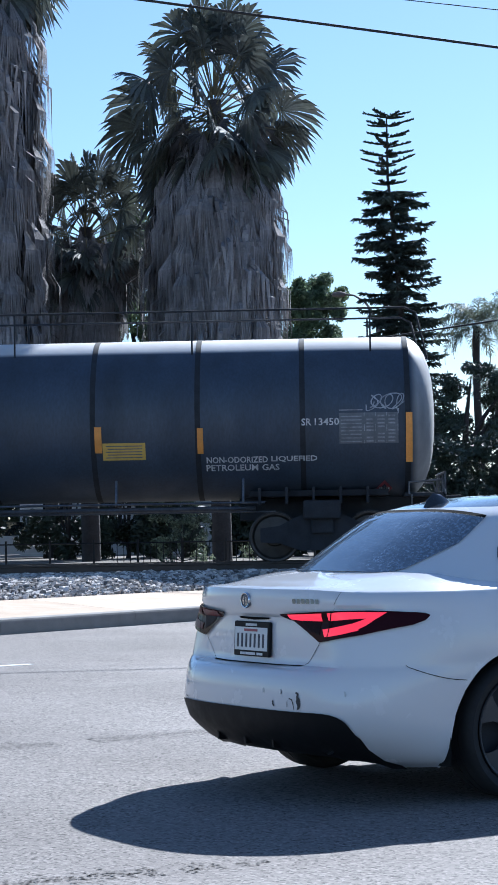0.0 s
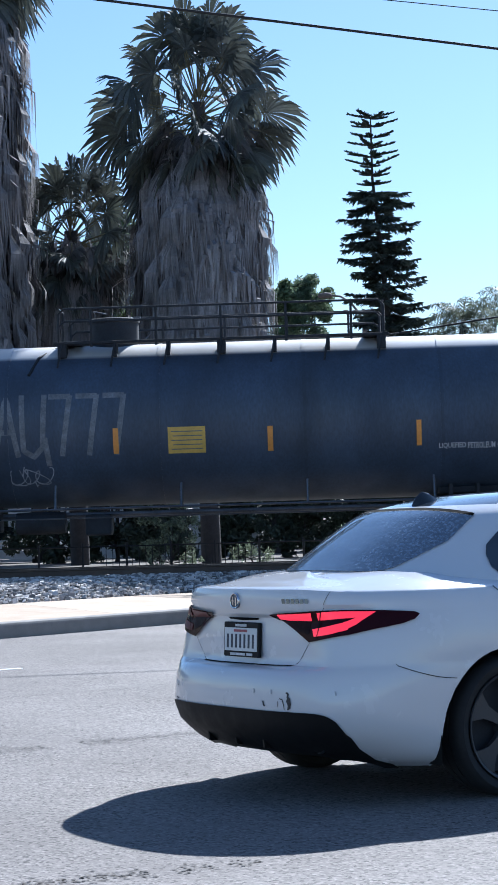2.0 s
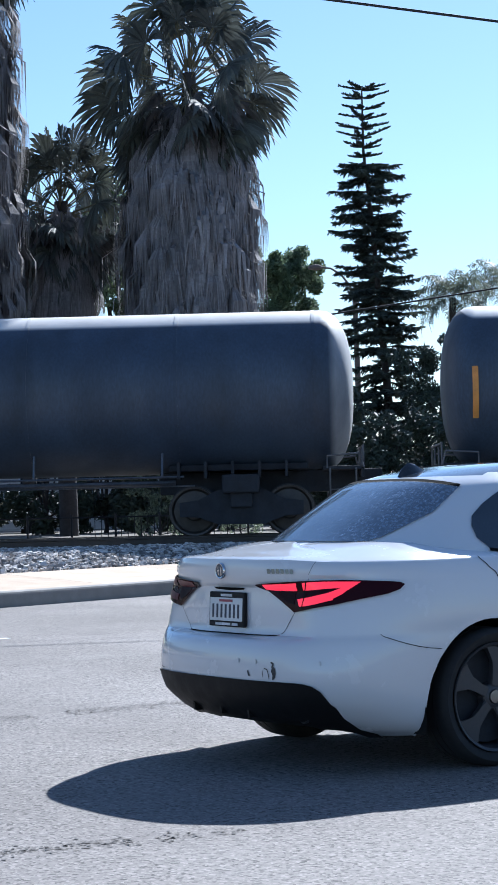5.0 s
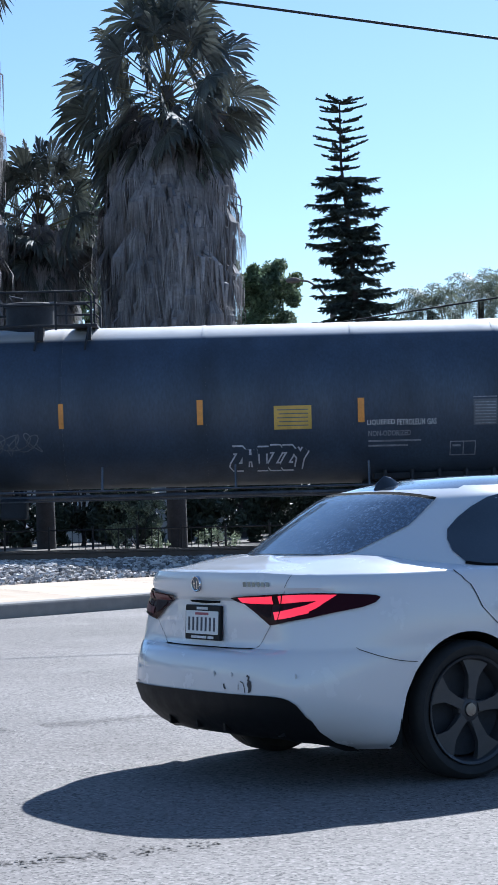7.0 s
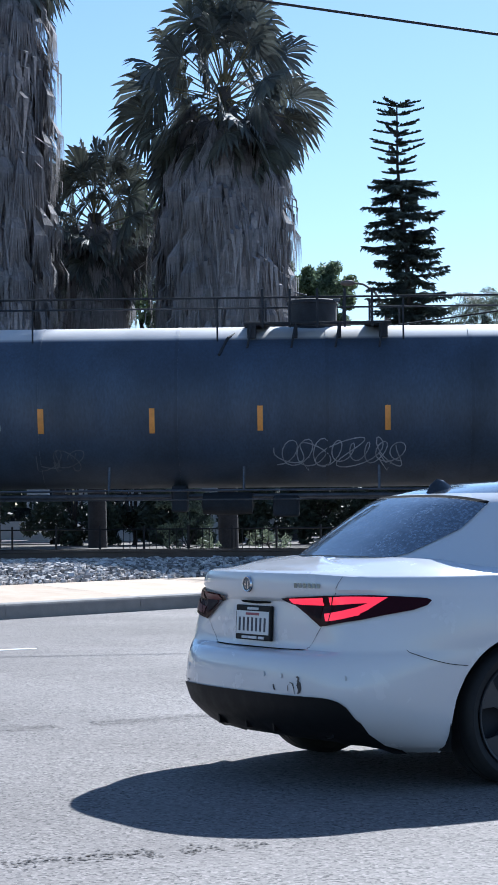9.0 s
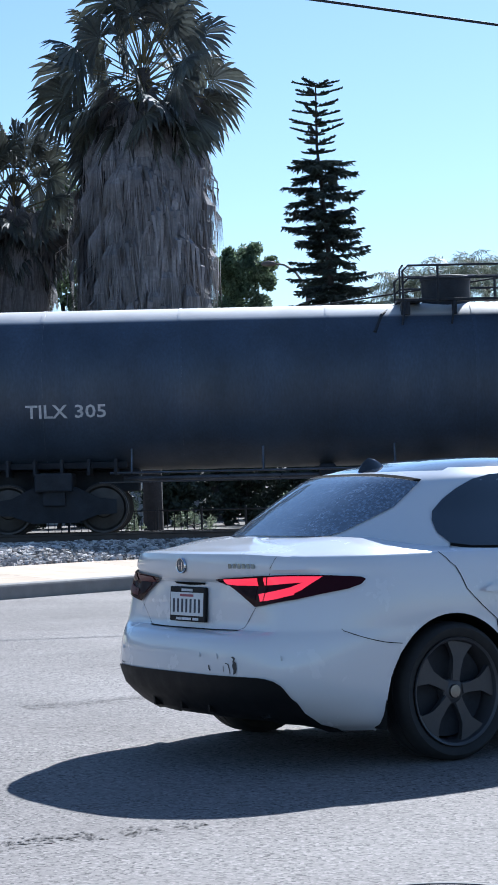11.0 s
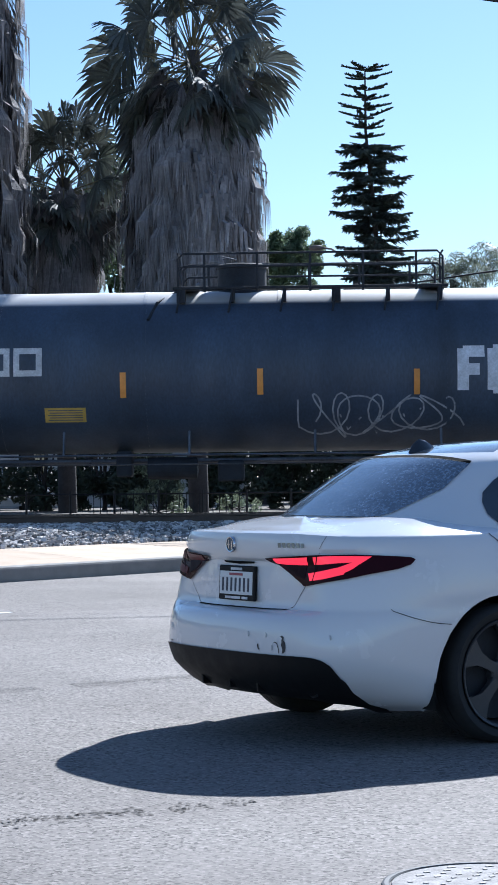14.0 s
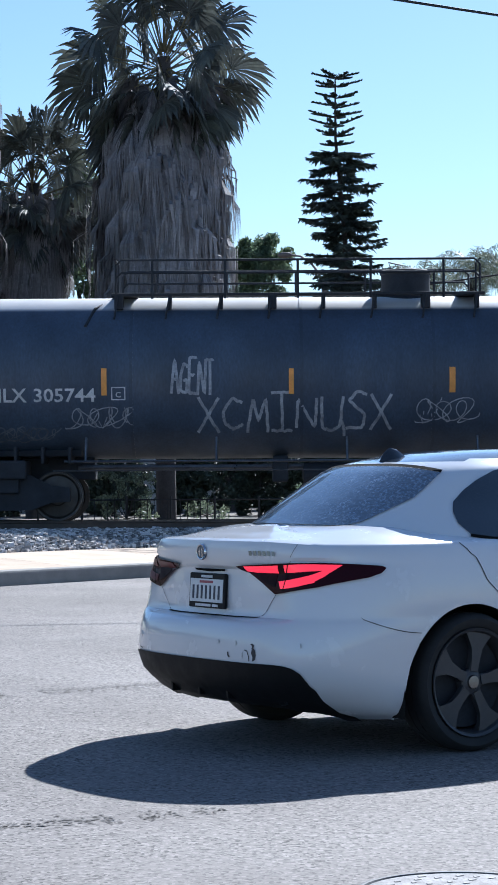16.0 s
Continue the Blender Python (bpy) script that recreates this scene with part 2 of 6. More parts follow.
for p, n in run:
    row = []
    for o in offs:
        q = p + n * o
        if o > 20:
            q = Vector((p.x + n.x * 20 + (p.x * (o - 20) / 40 if o > 100 else 0), p.y + n.y * 20 + (o - 20), 0))
        z = 0.12 if o < 2 else ground_z(q.x, q.y) + 0.03 * noise.noise(q * 0.7)
        row.append(Vector((q.x, q.y, z if o > 2 else 0.12 + 0.05 * o)))
    grid.append(row)
sheet(bm, grid)
ground = part("ground", bm, M["soil"], smooth=60)
tagged(ground, "dry brown soil and ballast beside and beyond the railway", "ground", kind="structure")

bm = bmesh.new()
grid = []
for o in (0.02, -0.5, -3, -8, -20, -60, -400, -3000):
    row = []
    for p, n in kerb_run(3.0):
        q = p + n * o
        if o < -30:
            q = p + n * -20 + Vector((0, o + 20, 0)) + Vector((p.x * (-o - 20) / 40 if o < -100 else 0, 0, 0))
        row.append(Vector((q.x, q.y, 0.0)))
    grid.append(row)
sheet(bm, grid)
road = part("road", bm, M["asphalt"])
tagged(road, "sun-bleached grey asphalt road with fine aggregate and worn seams", "road", kind="structure")

# kerb stones, 3 m each, with a rounded nose
kerb_ob = thing("kerb", "grey cast concrete kerb along the far road edge", "kerb", kind="structure")
pts = kerb_run(3.0)
for (p, n), (q, m) in zip(pts, pts[1:]):
    if (p + q).y / 2 < 8 or p.x > 20:
        continue
    bm = bmesh.new()
    prof = [(-0.02, -0.05), (0.0, 0.165), (0.012, 0.188), (0.035, 0.2), (0.15, 0.203), (0.15, -0.05)]
    g = (q - p).normalized() * 0.004
    sheet(bm, [[a + w * o + Vector((0, 0, z)) for o, z in prof] for a, w in ((p + g, n), (q - g, m))])
    part("kerb_stone", bm, M["kerb"], kerb_ob)
# pavement slabs behind the kerb, rising gently
pave = thing("pavement", "pale tan concrete pavement slabs behind the kerb", "pavement", kind="structure")
for (p, n), (q, m) in zip(pts, pts[1:]):
    if (p + q).y / 2 < 8 or p.x > 20:
        continue
    bm = bmesh.new()
    g = (q - p).normalized() * 0.006
    prof = [(0.158, 0.1), (0.158, 0.198), (0.17, 0.205), (2.12, 0.335), (2.15, 0.33), (2.15, 0.1)]
    sheet(bm, [[a + w * o + Vector((0, 0, z)) for o, z in prof] for a, w in ((p + g, n), (q - g, m))])
    part("slab", bm, M["concrete"], pave)

# worn white lane dash
bm = bmesh.new()
a, b = Vector((-3.55, 19.25, 0)), Vector((-2.76, 19.82, 0))
w = Vector((-(b - a).y, (b - a).x, 0)).normalized() * 0.06
for v in ((a, b),):
    prism(bm, [(p.x, p.y) for p in (a - w, b - w, b + w, a + w)], 0.004)
lane = part("lane_dash", bm, mat("worn_lane_paint", (0.72, 0.72, 0.7), 0.8, vary=0.2, scale=5, fine=60))
tagged(lane, "worn white painted lane dash on the asphalt", "road marking", kind="structure")

# loose ballast stones between pavement and rails
def stones(name, label, x0, x1, count, seed, keep):
    rng = np.random.default_rng(seed)
    unit = np.array([(-1, -1, -1), (1, -1, -1), (1, 1, -1), (-1, 1, -1), (-1, -1, 1), (1, -1, 1), (1, 1, 1), (-1, 1, 1)], float)
    quad = np.array([(0, 3, 2, 1), (4, 5, 6, 7), (0, 1, 5, 4), (1, 2, 6, 5), (2, 3, 7, 6), (3, 0, 4, 7)])
    vs, fs, k = [], [], 0
    while k < count:
        x, y = rng.uniform(x0, x1), rng.uniform(27.5, 37.6)
        if not keep(x, y):
            continue
        s = rng.uniform(0.018, 0.042) * (1.5 if rng.random() < 0.06 else 1)
        v = (unit * rng.uniform(0.55, 1.0, (8, 3)) * rng.uniform(0.6, 1.2, 3)) * s
        a, b = rng.uniform(0, 6.28), rng.uniform(-0.6, 0.6)
        ca, sa, cb, sb = math.cos(a), math.sin(a), math.cos(b), math.sin(b)
        v = v @ np.array([[ca, sa, 0], [-sa, ca, 0], [0, 0, 1]]) @ np.array([[1, 0, 0], [0, cb, sb], [0, -sb, cb]])
        vs.append(v + (x, y, ground_z(x, y) + rng.uniform(0.0, 0.035)))
        fs.append(quad + 8 * k)
        k += 1
    me = bpy.data.meshes.new(name)
    me.from_pydata(np.concatenate(vs).tolist(), [], np.concatenate(fs).tolist())
    me.materials.append(M["gravel"])
    ob = new(name, me)
    return tagged(ob, label, "gravel", kind="stuff")


def beyond_pavement(x, y):
    if x < -0.9:
        return (Vector((x, y, 0)) - KERB[1]).dot(Vector((-KERB_DIR.y, KERB_DIR.x, 0))) > 2.16
    return y > 34.2


stones("ballast", "loose grey crushed ballast stones beside the rails", -9.5, 3.5, 26000, 3, beyond_pavement)

# track
track = thing("railway_track", "worn steel rails on dark wooden ties in grey ballast", "railway track", kind="structure")
for y in (TRACK_Y - 0.75, TRACK_Y + 0.75):
    bm = bmesh.new()
    prof = [(-0.07, 0), (0.07, 0), (0.07, 0.012), (0.012, 0.03), (0.012, 0.125), (0.036, 0.135), (0.036, 0.165), (0.028, 0.172), (-0.028, 0.172), (-0.036, 0.165), (-0.036, 0.135), (-0.012, 0.125), (-0.012, 0.03), (-0.07, 0.012)]
    prism(bm, [(a, b) for a, b in prof], 180, Matrix(((0, 0, 1, -60), (1, 0, 0, y), (0, 1, 0, RAIL_TOP - 0.172), (0, 0, 0, 1))))
    part("rail", bm, M["steel"], track)
bm = bmesh.new()
box(bm, (0, 0, 0), (0.23, 2.6, 0.17), bevel=0.012)
tie = mesh_of("tie", bm, M["wood"])
for k in range(-24, 27):
    ob = new("tie", tie)
    ob.parent, ob.location = track, (k * 0.52, TRACK_Y + 0.02 * math.sin(k * 7), RAIL_TOP - 0.262)

# manhole cover near the camera
cover = thing("manhole_cover", "pale worn cast iron manhole cover set in the asphalt", "manhole cover", at=pose(0.605, 6.28, 0.002))
bm = bmesh.new()
lathe(bm, [(0.345, 0.0), (0.342, 0.006), (0.335, 0.008), (0.322, 0.008), (0.318, 0.002)], sides=64)
part("ring", bm, mat("manhole_ring_iron", (0.07, 0.07, 0.075), 0.6, 0.4, vary=0.2), cover, "dark iron ring")
bm = bmesh.new()
lathe(bm, [(0, 0.007), (0.30, 0.007), (0.312, 0.005), (0.314, 0.001)], sides=64)
lid_mat = mat("worn_pale_iron", (0.27, 0.255, 0.25), 0.85, 0.0, vary=0.4, scale=14, fine=120, bump=0.003, bump_scale=90)
lid = part("lid", bm, lid_mat, cover)
bm = bmesh.new()
rng = random.Random(8)
for k in range(-7, 8):
    for j in range(-7, 8):
        if (k * k + j * j) < 52 and (k + j) % 2 and rng.random() < 0.85:
            box(bm, (k * 0.038 + rng.uniform(-0.004, 0.004), j * 0.038, 0.0075), (rng.uniform(0.012, 0.026), 0.011, 0.004))
part("raised_bars", bm, mat("manhole_relief_iron", (0.2, 0.19, 0.19), 0.6, 0.3, vary=0.3), lid, "dark raised bars", at=pose(0, 0, 0, 0, 0, 24))["kind"] = "stuff"

# open joints between the paved lanes: ragged bands of dark pits and loose chips
M["tar"] = mat("dark_open_joint", (0.10, 0.09, 0.085), 0.9, vary=0.3, scale=3, fine=50)
for k, (a, b, wide, count) in enumerate((((-3.3, 11.25), (0.35, 13.72), 0.10, 2400), ((-1.12, 7.51), (-0.15, 7.95), 0.05, 420), ((-3.4, 15.6), (-0.4, 17.6), 0.03, 300), ((-5.0, 21.6), (-1.0, 25.6), 0.05, 350))):
    a, b = Vector((*a, 0)), Vector((*b, 0))
    n = Vector((-(b - a).y, (b - a).x, 0)).normalized()
    rng = random.Random(k)
    vs, fs = [], []
    for q in range(count):
        f = rng.random()
        if noise.noise(Vector((f * 9, k * 7, 0))) < -0.25:
            continue
        p = a.lerp(b, f) + n * (rng.gauss(0, wide) + 0.06 * noise.noise(Vector((f * 14, k * 9, 0)))) + Vector((0, 0, 0.003))
        r, t = rng.uniform(0.003, 0.009), rng.uniform(0, 3.1)
        i = len(vs)
        for c in range(4):
            e = r * rng.uniform(0.5, 1.2)
            vs.append(p + Vector((1.5 * e * math.cos(t + c * 1.57), 1.5 * e * math.sin(t + c * 1.57), 0)))
        fs.append((i, i + 1, i + 2, i + 3))
    me = bpy.data.meshes.new("road_seam")
    me.from_pydata(vs, [], fs)
    me.materials.append(M["tar"])
    tagged(new("road_seam", me), "ragged dark open joint in the worn asphalt", "road seam", kind="stuff")
# ---- tank cars ----
TANK_R, TANK_C, SPEED = 1.53, 2.69, 8.494


def tank_y(z):
    return -math.sqrt(max(TANK_R ** 2 - (z - TANK_C) ** 2, 0.01))


def on_tank(x, z, out=0.004):
    """A point on the near side of the tank, out metres proud of it."""
    y = tank_y(z)
    return Vector((x, y * (1 + out / TANK_R), TANK_C + (z - TANK_C) * (1 + out / TANK_R)))


def patch(bm, x0, z0, x1, z1, out=0.004, rows=4):
    grid = []
    for k in range(rows + 1):
        z = z0 + (z1 - z0) * k / rows
        grid.append([on_tank(x0, z, out), on_tank(x1, z, out)])
    sheet(bm, grid)


def stroke(bm, pts, w, out=0.005):
    """A painted band along (x, z) points on the tank."""
    P = [Vector((a, b, 0)) for a, b in pts]
    L, R = [], []
    for i, p in enumerate(P):
        d = P[min(i + 1, len(P) - 1)] - P[max(i - 1, 0)]
        d = d.normalized() if d.length > 1e-6 else Vector((1, 0, 0))
        n = Vector((-d.y, d.x, 0)) * w / 2
        L.append(on_tank(p.x + n.x, p.y + n.y, out)), R.append(on_tank(p.x - n.x, p.y - n.y, out))
    sheet(bm, [R, L])


# letter strokes on a unit square
STROKES = dict(
    A="0,0 .5,1 1,0;.2,.4 .8,.4", B="0,0 0,1 .7,.9 .7,.6 0,.5 .9,.4 .9,.1 0,0", C="1,.85 .5,1 .05,.6 .1,.2 .5,0 1,.15", D="0,0 0,1 .7,.9 1,.5 .7,.1 0,0",
    E="1,1 0,1 0,0 1,0;0,.5 .7,.5", F="0,0 0,1 1,1;0,.5 .7,.5", G="1,.85 .5,1 .05,.6 .1,.1 .9,.05 .9,.45 .5,.45", H="0,0 .1,1;1,0 .9,1;.05,.5 .95,.5", I="0,1 1,1;.5,1 .5,0;0,0 1,0",
    K="0,0 0,1;1,1 0,.45 1,0", L="0,1 .05,0 1,.1", M="0,0 .2,1 .5,.3 .8,1 1,0", N="0,0 .1,1 .9,0 1,1", O="1,.5 .85,.9 .5,1 .12,.85 0,.5 .12,.1 .5,0 .85,.1 1,.5", P="0,0 0,1 .8,.95 .9,.6 0,.45",
    Q="1,.5 .85,.9 .5,1 .12,.85 0,.5 .12,.1 .5,0 .85,.1 1,.5;.6,.3 1.1,-.1", R="0,0 0,1 .8,.95 .85,.6 0,.5 1,0", S="1,.9 .5,1 .1,.75 .9,.4 .8,.05 0,.05", T="0,1 1,1;.5,1 .45,0",
    U="0,1 .05,.1 .5,0 .9,.15 1,1;1,.3 1.15,-.15", W="0,1 .25,0 .5,.7 .75,0 1,1", X="0,0 1,1;0,1 1,0", Z="0,1 1,1 0,0 1,0", Y="0,1 .5,.5 1,1;.5,.5 .3,-.1")
STROKES["F"] = "0.1,0 0.1,1;0.1,.93 .95,.93;0.1,.5 .75,.5"
STROKES["D"] = "0.1,0 0.1,1;0.1,.95 .6,.95 .88,.8 .88,.2 .6,.05 0.1,.05"
STROKES["7"] = "0,.96 .95,.96;.93,.98 .8,.6 .55,0"


def scrawl(bm, word, x0, z0, x1, z1, w, seed, loops=1.0, out=0.005):
    rng = random.Random(seed)
    cw = (x1 - x0) / len(word)
    for i, ch in enumerate(word):
        lean, up, tall = rng.uniform(-0.1, 0.25) * loops, rng.uniform(-0.1, 0.1) * loops, rng.uniform(0.8, 1.05) if loops else 1.0
        for line in STROKES[ch].split(";"):
            pts = [tuple(float(v) for v in q.split(",")) for q in line.split()]
            dense = []
            for a, b in zip(pts, pts[1:]):
                for k in range(8):
                    dense.append((a[0] + (b[0] - a[0]) * k / 8, a[1] + (b[1] - a[1]) * k / 8))
            dense.append(pts[-1])
            sm = dense if not loops else [dense[0]] + [((a[0] + 2 * b[0] + c[0]) / 4, (a[1] + 2 * b[1] + c[1]) / 4) for a, b, c in zip(dense, dense[1:], dense[2:])] + [dense[-1]]
            jit = 0.04 * loops
            stroke(bm, [(x0 + cw * (i + 0.08 + 0.84 * (u + lean * v) + rng.uniform(-jit, jit)), z0 + (z1 - z0) * (v * tall + up + rng.uniform(-jit, jit))) for u, v in sm], w, out)
    if loops > 0.5:
        a = rng.uniform(0, 1)
        stroke(bm, [(x0 + (x1 - x0) * k / 10, z0 + (z1 - z0) * (-0.12 + 0.1 * math.sin(k * 1.3 + a * 6))) for k in range(11)], w * 0.7)


def tag_loops(bm, x0, z0, x1, z1, w, seed):
    """Unreadable spray-can loops: a few running curls that overlap."""
    rng = random.Random(seed)
    wide, tall = x1 - x0, z1 - z0
    for run in range(2):
        n = max(2, int(wide / tall * rng.uniform(1.3, 1.9)))
        ph, lean = rng.uniform(0, 6.28), rng.uniform(0.1, 0.35)
        amp = [rng.uniform(0.55, 1.0) for _ in range(n + 2)]
        curl = [rng.uniform(0.25, 0.75) for _ in range(n + 2)]
        pts = []
        for k in range(n * 14 + 1):
            q = k / 14
            i = int(q)
            f = q - i
            a, c = amp[i] * (1 - f) + amp[i + 1] * f, curl[i] * (1 - f) + curl[i + 1] * f
            u = q / n + c / n * math.cos(2 * math.pi * q + ph)
            v = 0.5 + 0.46 * a * math.sin(2 * math.pi * q * (1 if run == 0 else 0.73) + ph)
            pts.append((x0 + wide * min(max(u * 0.86 + 0.05 + lean * (v - 0.5) * tall / wide, 0.0), 1.0), z0 + tall * v))
        stroke(bm, pts, w)
    for k in range(rng.randint(2, 4)):
        a, b = rng.uniform(0.05, 0.85), rng.uniform(0.2, 0.9)
        stroke(bm, [(x0 + wide * a, z0 + tall * b), (x0 + wide * (a + 0.05), z0 + tall * (b - 0.3)), (x0 + wide * (a + rng.uniform(0.05, 0.14)), z0 + tall * (b - 0.1 + rng.uniform(-0.2, 0.3)))], w)


READABLE = ("AU777", "ZHIZZY", "FD", "CCK", "XCMINUSX", "AGENT")


def writing(text, x0, z0, x1, z1, material, parent, y=None, name="lettering"):
    """Words in the built-in font, fitted to a box on the tank."""
    cu = bpy.data.curves.new(name, "FONT")
    cu.body, cu.size, cu.extrude, cu.resolution_u, cu.offset = text, 1.0, 0.002, 2, 0.014
    tmp = bpy.data.objects.new("tmp", cu)
    scene.collection.objects.link(tmp)
    me = bpy.data.meshes.new_from_object(tmp.evaluated_get(bpy.context.evaluated_depsgraph_get()))
    bpy.data.objects.remove(tmp)
    xs, ys = [v.co.x for v in me.vertices], [v.co.y for v in me.vertices]
    a, b, c, d = min(xs), max(xs), min(ys), max(ys)
    for v in me.vertices:
        x, z = x0 + (v.co.x - a) / (b - a) * (x1 - x0), z0 + (v.co.y - c) / (d - c) * (z1 - z0)
        v.co = on_tank(x, z, 0.009 + v.co.z) if y is None else Vector((x, y - v.co.z, z))
    me.materials.append(material)
    ob = new(name, me)
    ob.parent = parent
    return ob


def decal(car, kind, x0, z0, x1, z1, seed):
    bm = bmesh.new()
    if kind == "strip":
        patch(bm, x0, z0, x1, z1, 0.02)
        part("reflector_strip", bm, M["orange"], car, "orange reflective strip")
    elif kind == "yellow":
        patch(bm, x0, z0, x1, z1)
        p = part("notice_plate", bm, M["yellow"], car, "yellow notice panel with small print")
        bm = bmesh.new()
        for k in range(5):
            h = (z1 - z0) / 6
            patch(bm, x0 + 0.06 + 0.03 * (k % 2), z1 - h * (k + 1) - 0.012, x1 - 0.06, z1 - h * (k + 1) + 0.006, 0.007, 1)
        part("print", bm, M["panel_grey"], p)
    elif kind == "table":
        h, w = z1 - z0, x1 - x0
        patch(bm, x0, z0, x1, z1 - h * 0.1)
        p = part("data_panel", bm, M["panel_grey"], car, "grey stencilled data table")
        bm = bmesh.new()
        patch(bm, x0, z1 - 0.02, x0 + w * 0.4, z1, 0.006, 1)
        for k in range(8):
            z = z0 + h * (0.04 + 0.105 * k)
            patch(bm, x0 + 0.03, z, x0 + w * 0.38, z + h * 0.035, 0.007, 1)
            for c in (0.46, 0.65, 0.83):
                if (k * 3 + int(c * 10)) % 5:
                    patch(bm, x0 + w * c, z, x0 + w * (c + 0.12), z + h * 0.05, 0.007, 1)
        for x in (0.42, 0.61, 0.8, 0.99):
            patch(bm, x0 + w * x, z0, x0 + w * x + 0.012, z1 - h * 0.1, 0.007, 2)
        part("print", bm, M["faded_paint"], p)
    elif kind == "bars":
        k = 0
        z = z1
        while z - 0.05 > z0 - 0.02:
            patch(bm, x0, z - 0.045, x0 + (x1 - x0) * (1 - 0.25 * (k % 2)), z - 0.012, 0.005, 1)
            z, k = z - 0.085, k + 1
        part("small_print", bm, M["faded_paint"], car)
    elif kind in ("frame", "cbox"):
        w = 0.02
        for r in ((x0, z0, x1, z0 + w), (x0, z1 - w, x1, z1), (x0, z0, x0 + w, z1), (x1 - w, z0, x1, z1)):
            patch(bm, *r, 0.005, 2)
        if kind == "frame":
            patch(bm, (x0 + x1) / 2, z0, (x0 + x1) / 2 + w, z1, 0.006, 2)
            patch(bm, x0 + 0.05, z0 + (z1 - z0) * 0.62, (x0 + x1) / 2 - 0.04, z0 + (z1 - z0) * 0.76, 0.006, 1)
        part("stencil_box", bm, M["white_paint"] if kind == "cbox" else M["faded_paint"], car)
        if kind == "cbox":
            writing("C", x0 + 0.08, z0 + 0.05, x1 - 0.08, z0 + 0.15, M["white_paint"], car)
    elif kind == "placard":
        cx, cz, r = (x0 + x1) / 2, (z0 + z1) / 2, max(x1 - x0, z1 - z0) / 2
        vs = [bm.verts.new(on_tank(cx + a * r, cz + b * r, 0.0) + Vector((0, -0.06, 0))) for a, b in ((0, -1), (1, 0), (0, 1), (-1, 0))]
        bm.faces.new(vs)
        p = part("placard", bm, M["red"], car, "red diamond hazard placard")
        bm = bmesh.new()
        patch(bm, cx - r * 0.62, cz - r * 0.24, cx + r * 0.62, cz + r * 0.24, 0.016, 1)
        bmesh.ops.translate(bm, verts=bm.verts, vec=(0, -0.06, 0))
        part("placard_band", bm, M["white_paint"], p)
        writing("1075", cx - r * 0.5, cz - r * 0.17, cx + r * 0.5, cz + r * 0.17, M["under"], p).location.y = -0.078
    elif kind == "brand":
        # a company name: plain block shapes of its size
        bm.free()
        w, t = (x1 - x0) / 6, 0.11
        for k in range(6):
            a, b = x0 + k * w, x0 + (k + 0.88) * w
            bm = bmesh.new()
            edge = [(a + t / 2, z0 + t / 2), (b - t / 2, z0 + t / 2), (b - t / 2, z1 - t / 2), (a + t / 2, z1 - t / 2)]
            for p, q in zip(edge, edge[1:] + edge[:1]):
                if abs(p[0] - q[0]) > 0.01:
                    patch(bm, min(p[0], q[0]) - t / 2, p[1] - t / 2, max(p[0], q[0]) + t / 2, p[1] + t / 2, 0.009, 2)
                else:
                    patch(bm, p[0] - t / 2, z0 + t, p[0] + t / 2, z1 - t, 0.009, 3)
            part("mark_block", bm, M["white_paint"], car, "white block of a large company mark")
    elif kind[:2] in ("T:", "t:"):
        bm.free()
        words = kind[2:].split("_")
        # each word takes its share of the line, with a gap of two thirds of a letter
        total = sum(len(w) for w in words) + 0.7 * (len(words) - 1)
        at = x0
        for w in words:
            wide = (x1 - x0) * len(w) / total
            writing(w, at, z0, at + wide, z1, M["white_paint"] if kind[0] == "T" else M["faded_paint"], car)
            at += wide + (x1 - x0) * 0.7 / total
    elif kind[0] == "s":
        style = int(kind[1])
        h = z1 - z0
        w = (0.03, 0.028, 0.075, 0.10, 0.21)[style]
        outline = kind[3:] == "ZHIZZY"
        if outline:
            # block letters: a pale outline round bare tank paint
            scrawl(bm, "ZHIZZY", x0 + 0.05, z0 + 0.06, x1 - 0.05, z1 - 0.06, 0.17, seed, 0.15)
        elif kind[3:] in READABLE:
            scrawl(bm, kind[3:], x0, z0, x1, z1, w if style != 1 else max(0.028, h * 0.08), seed, 0.0 if style > 2 else 0.5)
        elif kind[3:] not in READABLE:
            tag_loops(bm, x0, z0, x1, z1, w * 0.7 if style == 2 else max(0.02, h * 0.034), seed)
        g = part("graffiti", bm, M["spray_white"] if outline else (M["spray_faint"], M["spray"], M["spray_white"], M["spray_mid"], M["spray_white"])[style], car, ("faint grey", "pale grey", "white", "tall grey", "blocky white")[style] + " spray-painted graffiti")
        if outline:
            bm = bmesh.new()
            scrawl(bm, "ZHIZZY", x0 + 0.05, z0 + 0.06, x1 - 0.05, z1 - 0.06, 0.115, seed, 0.15, 0.009)
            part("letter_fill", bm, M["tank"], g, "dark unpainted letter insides")


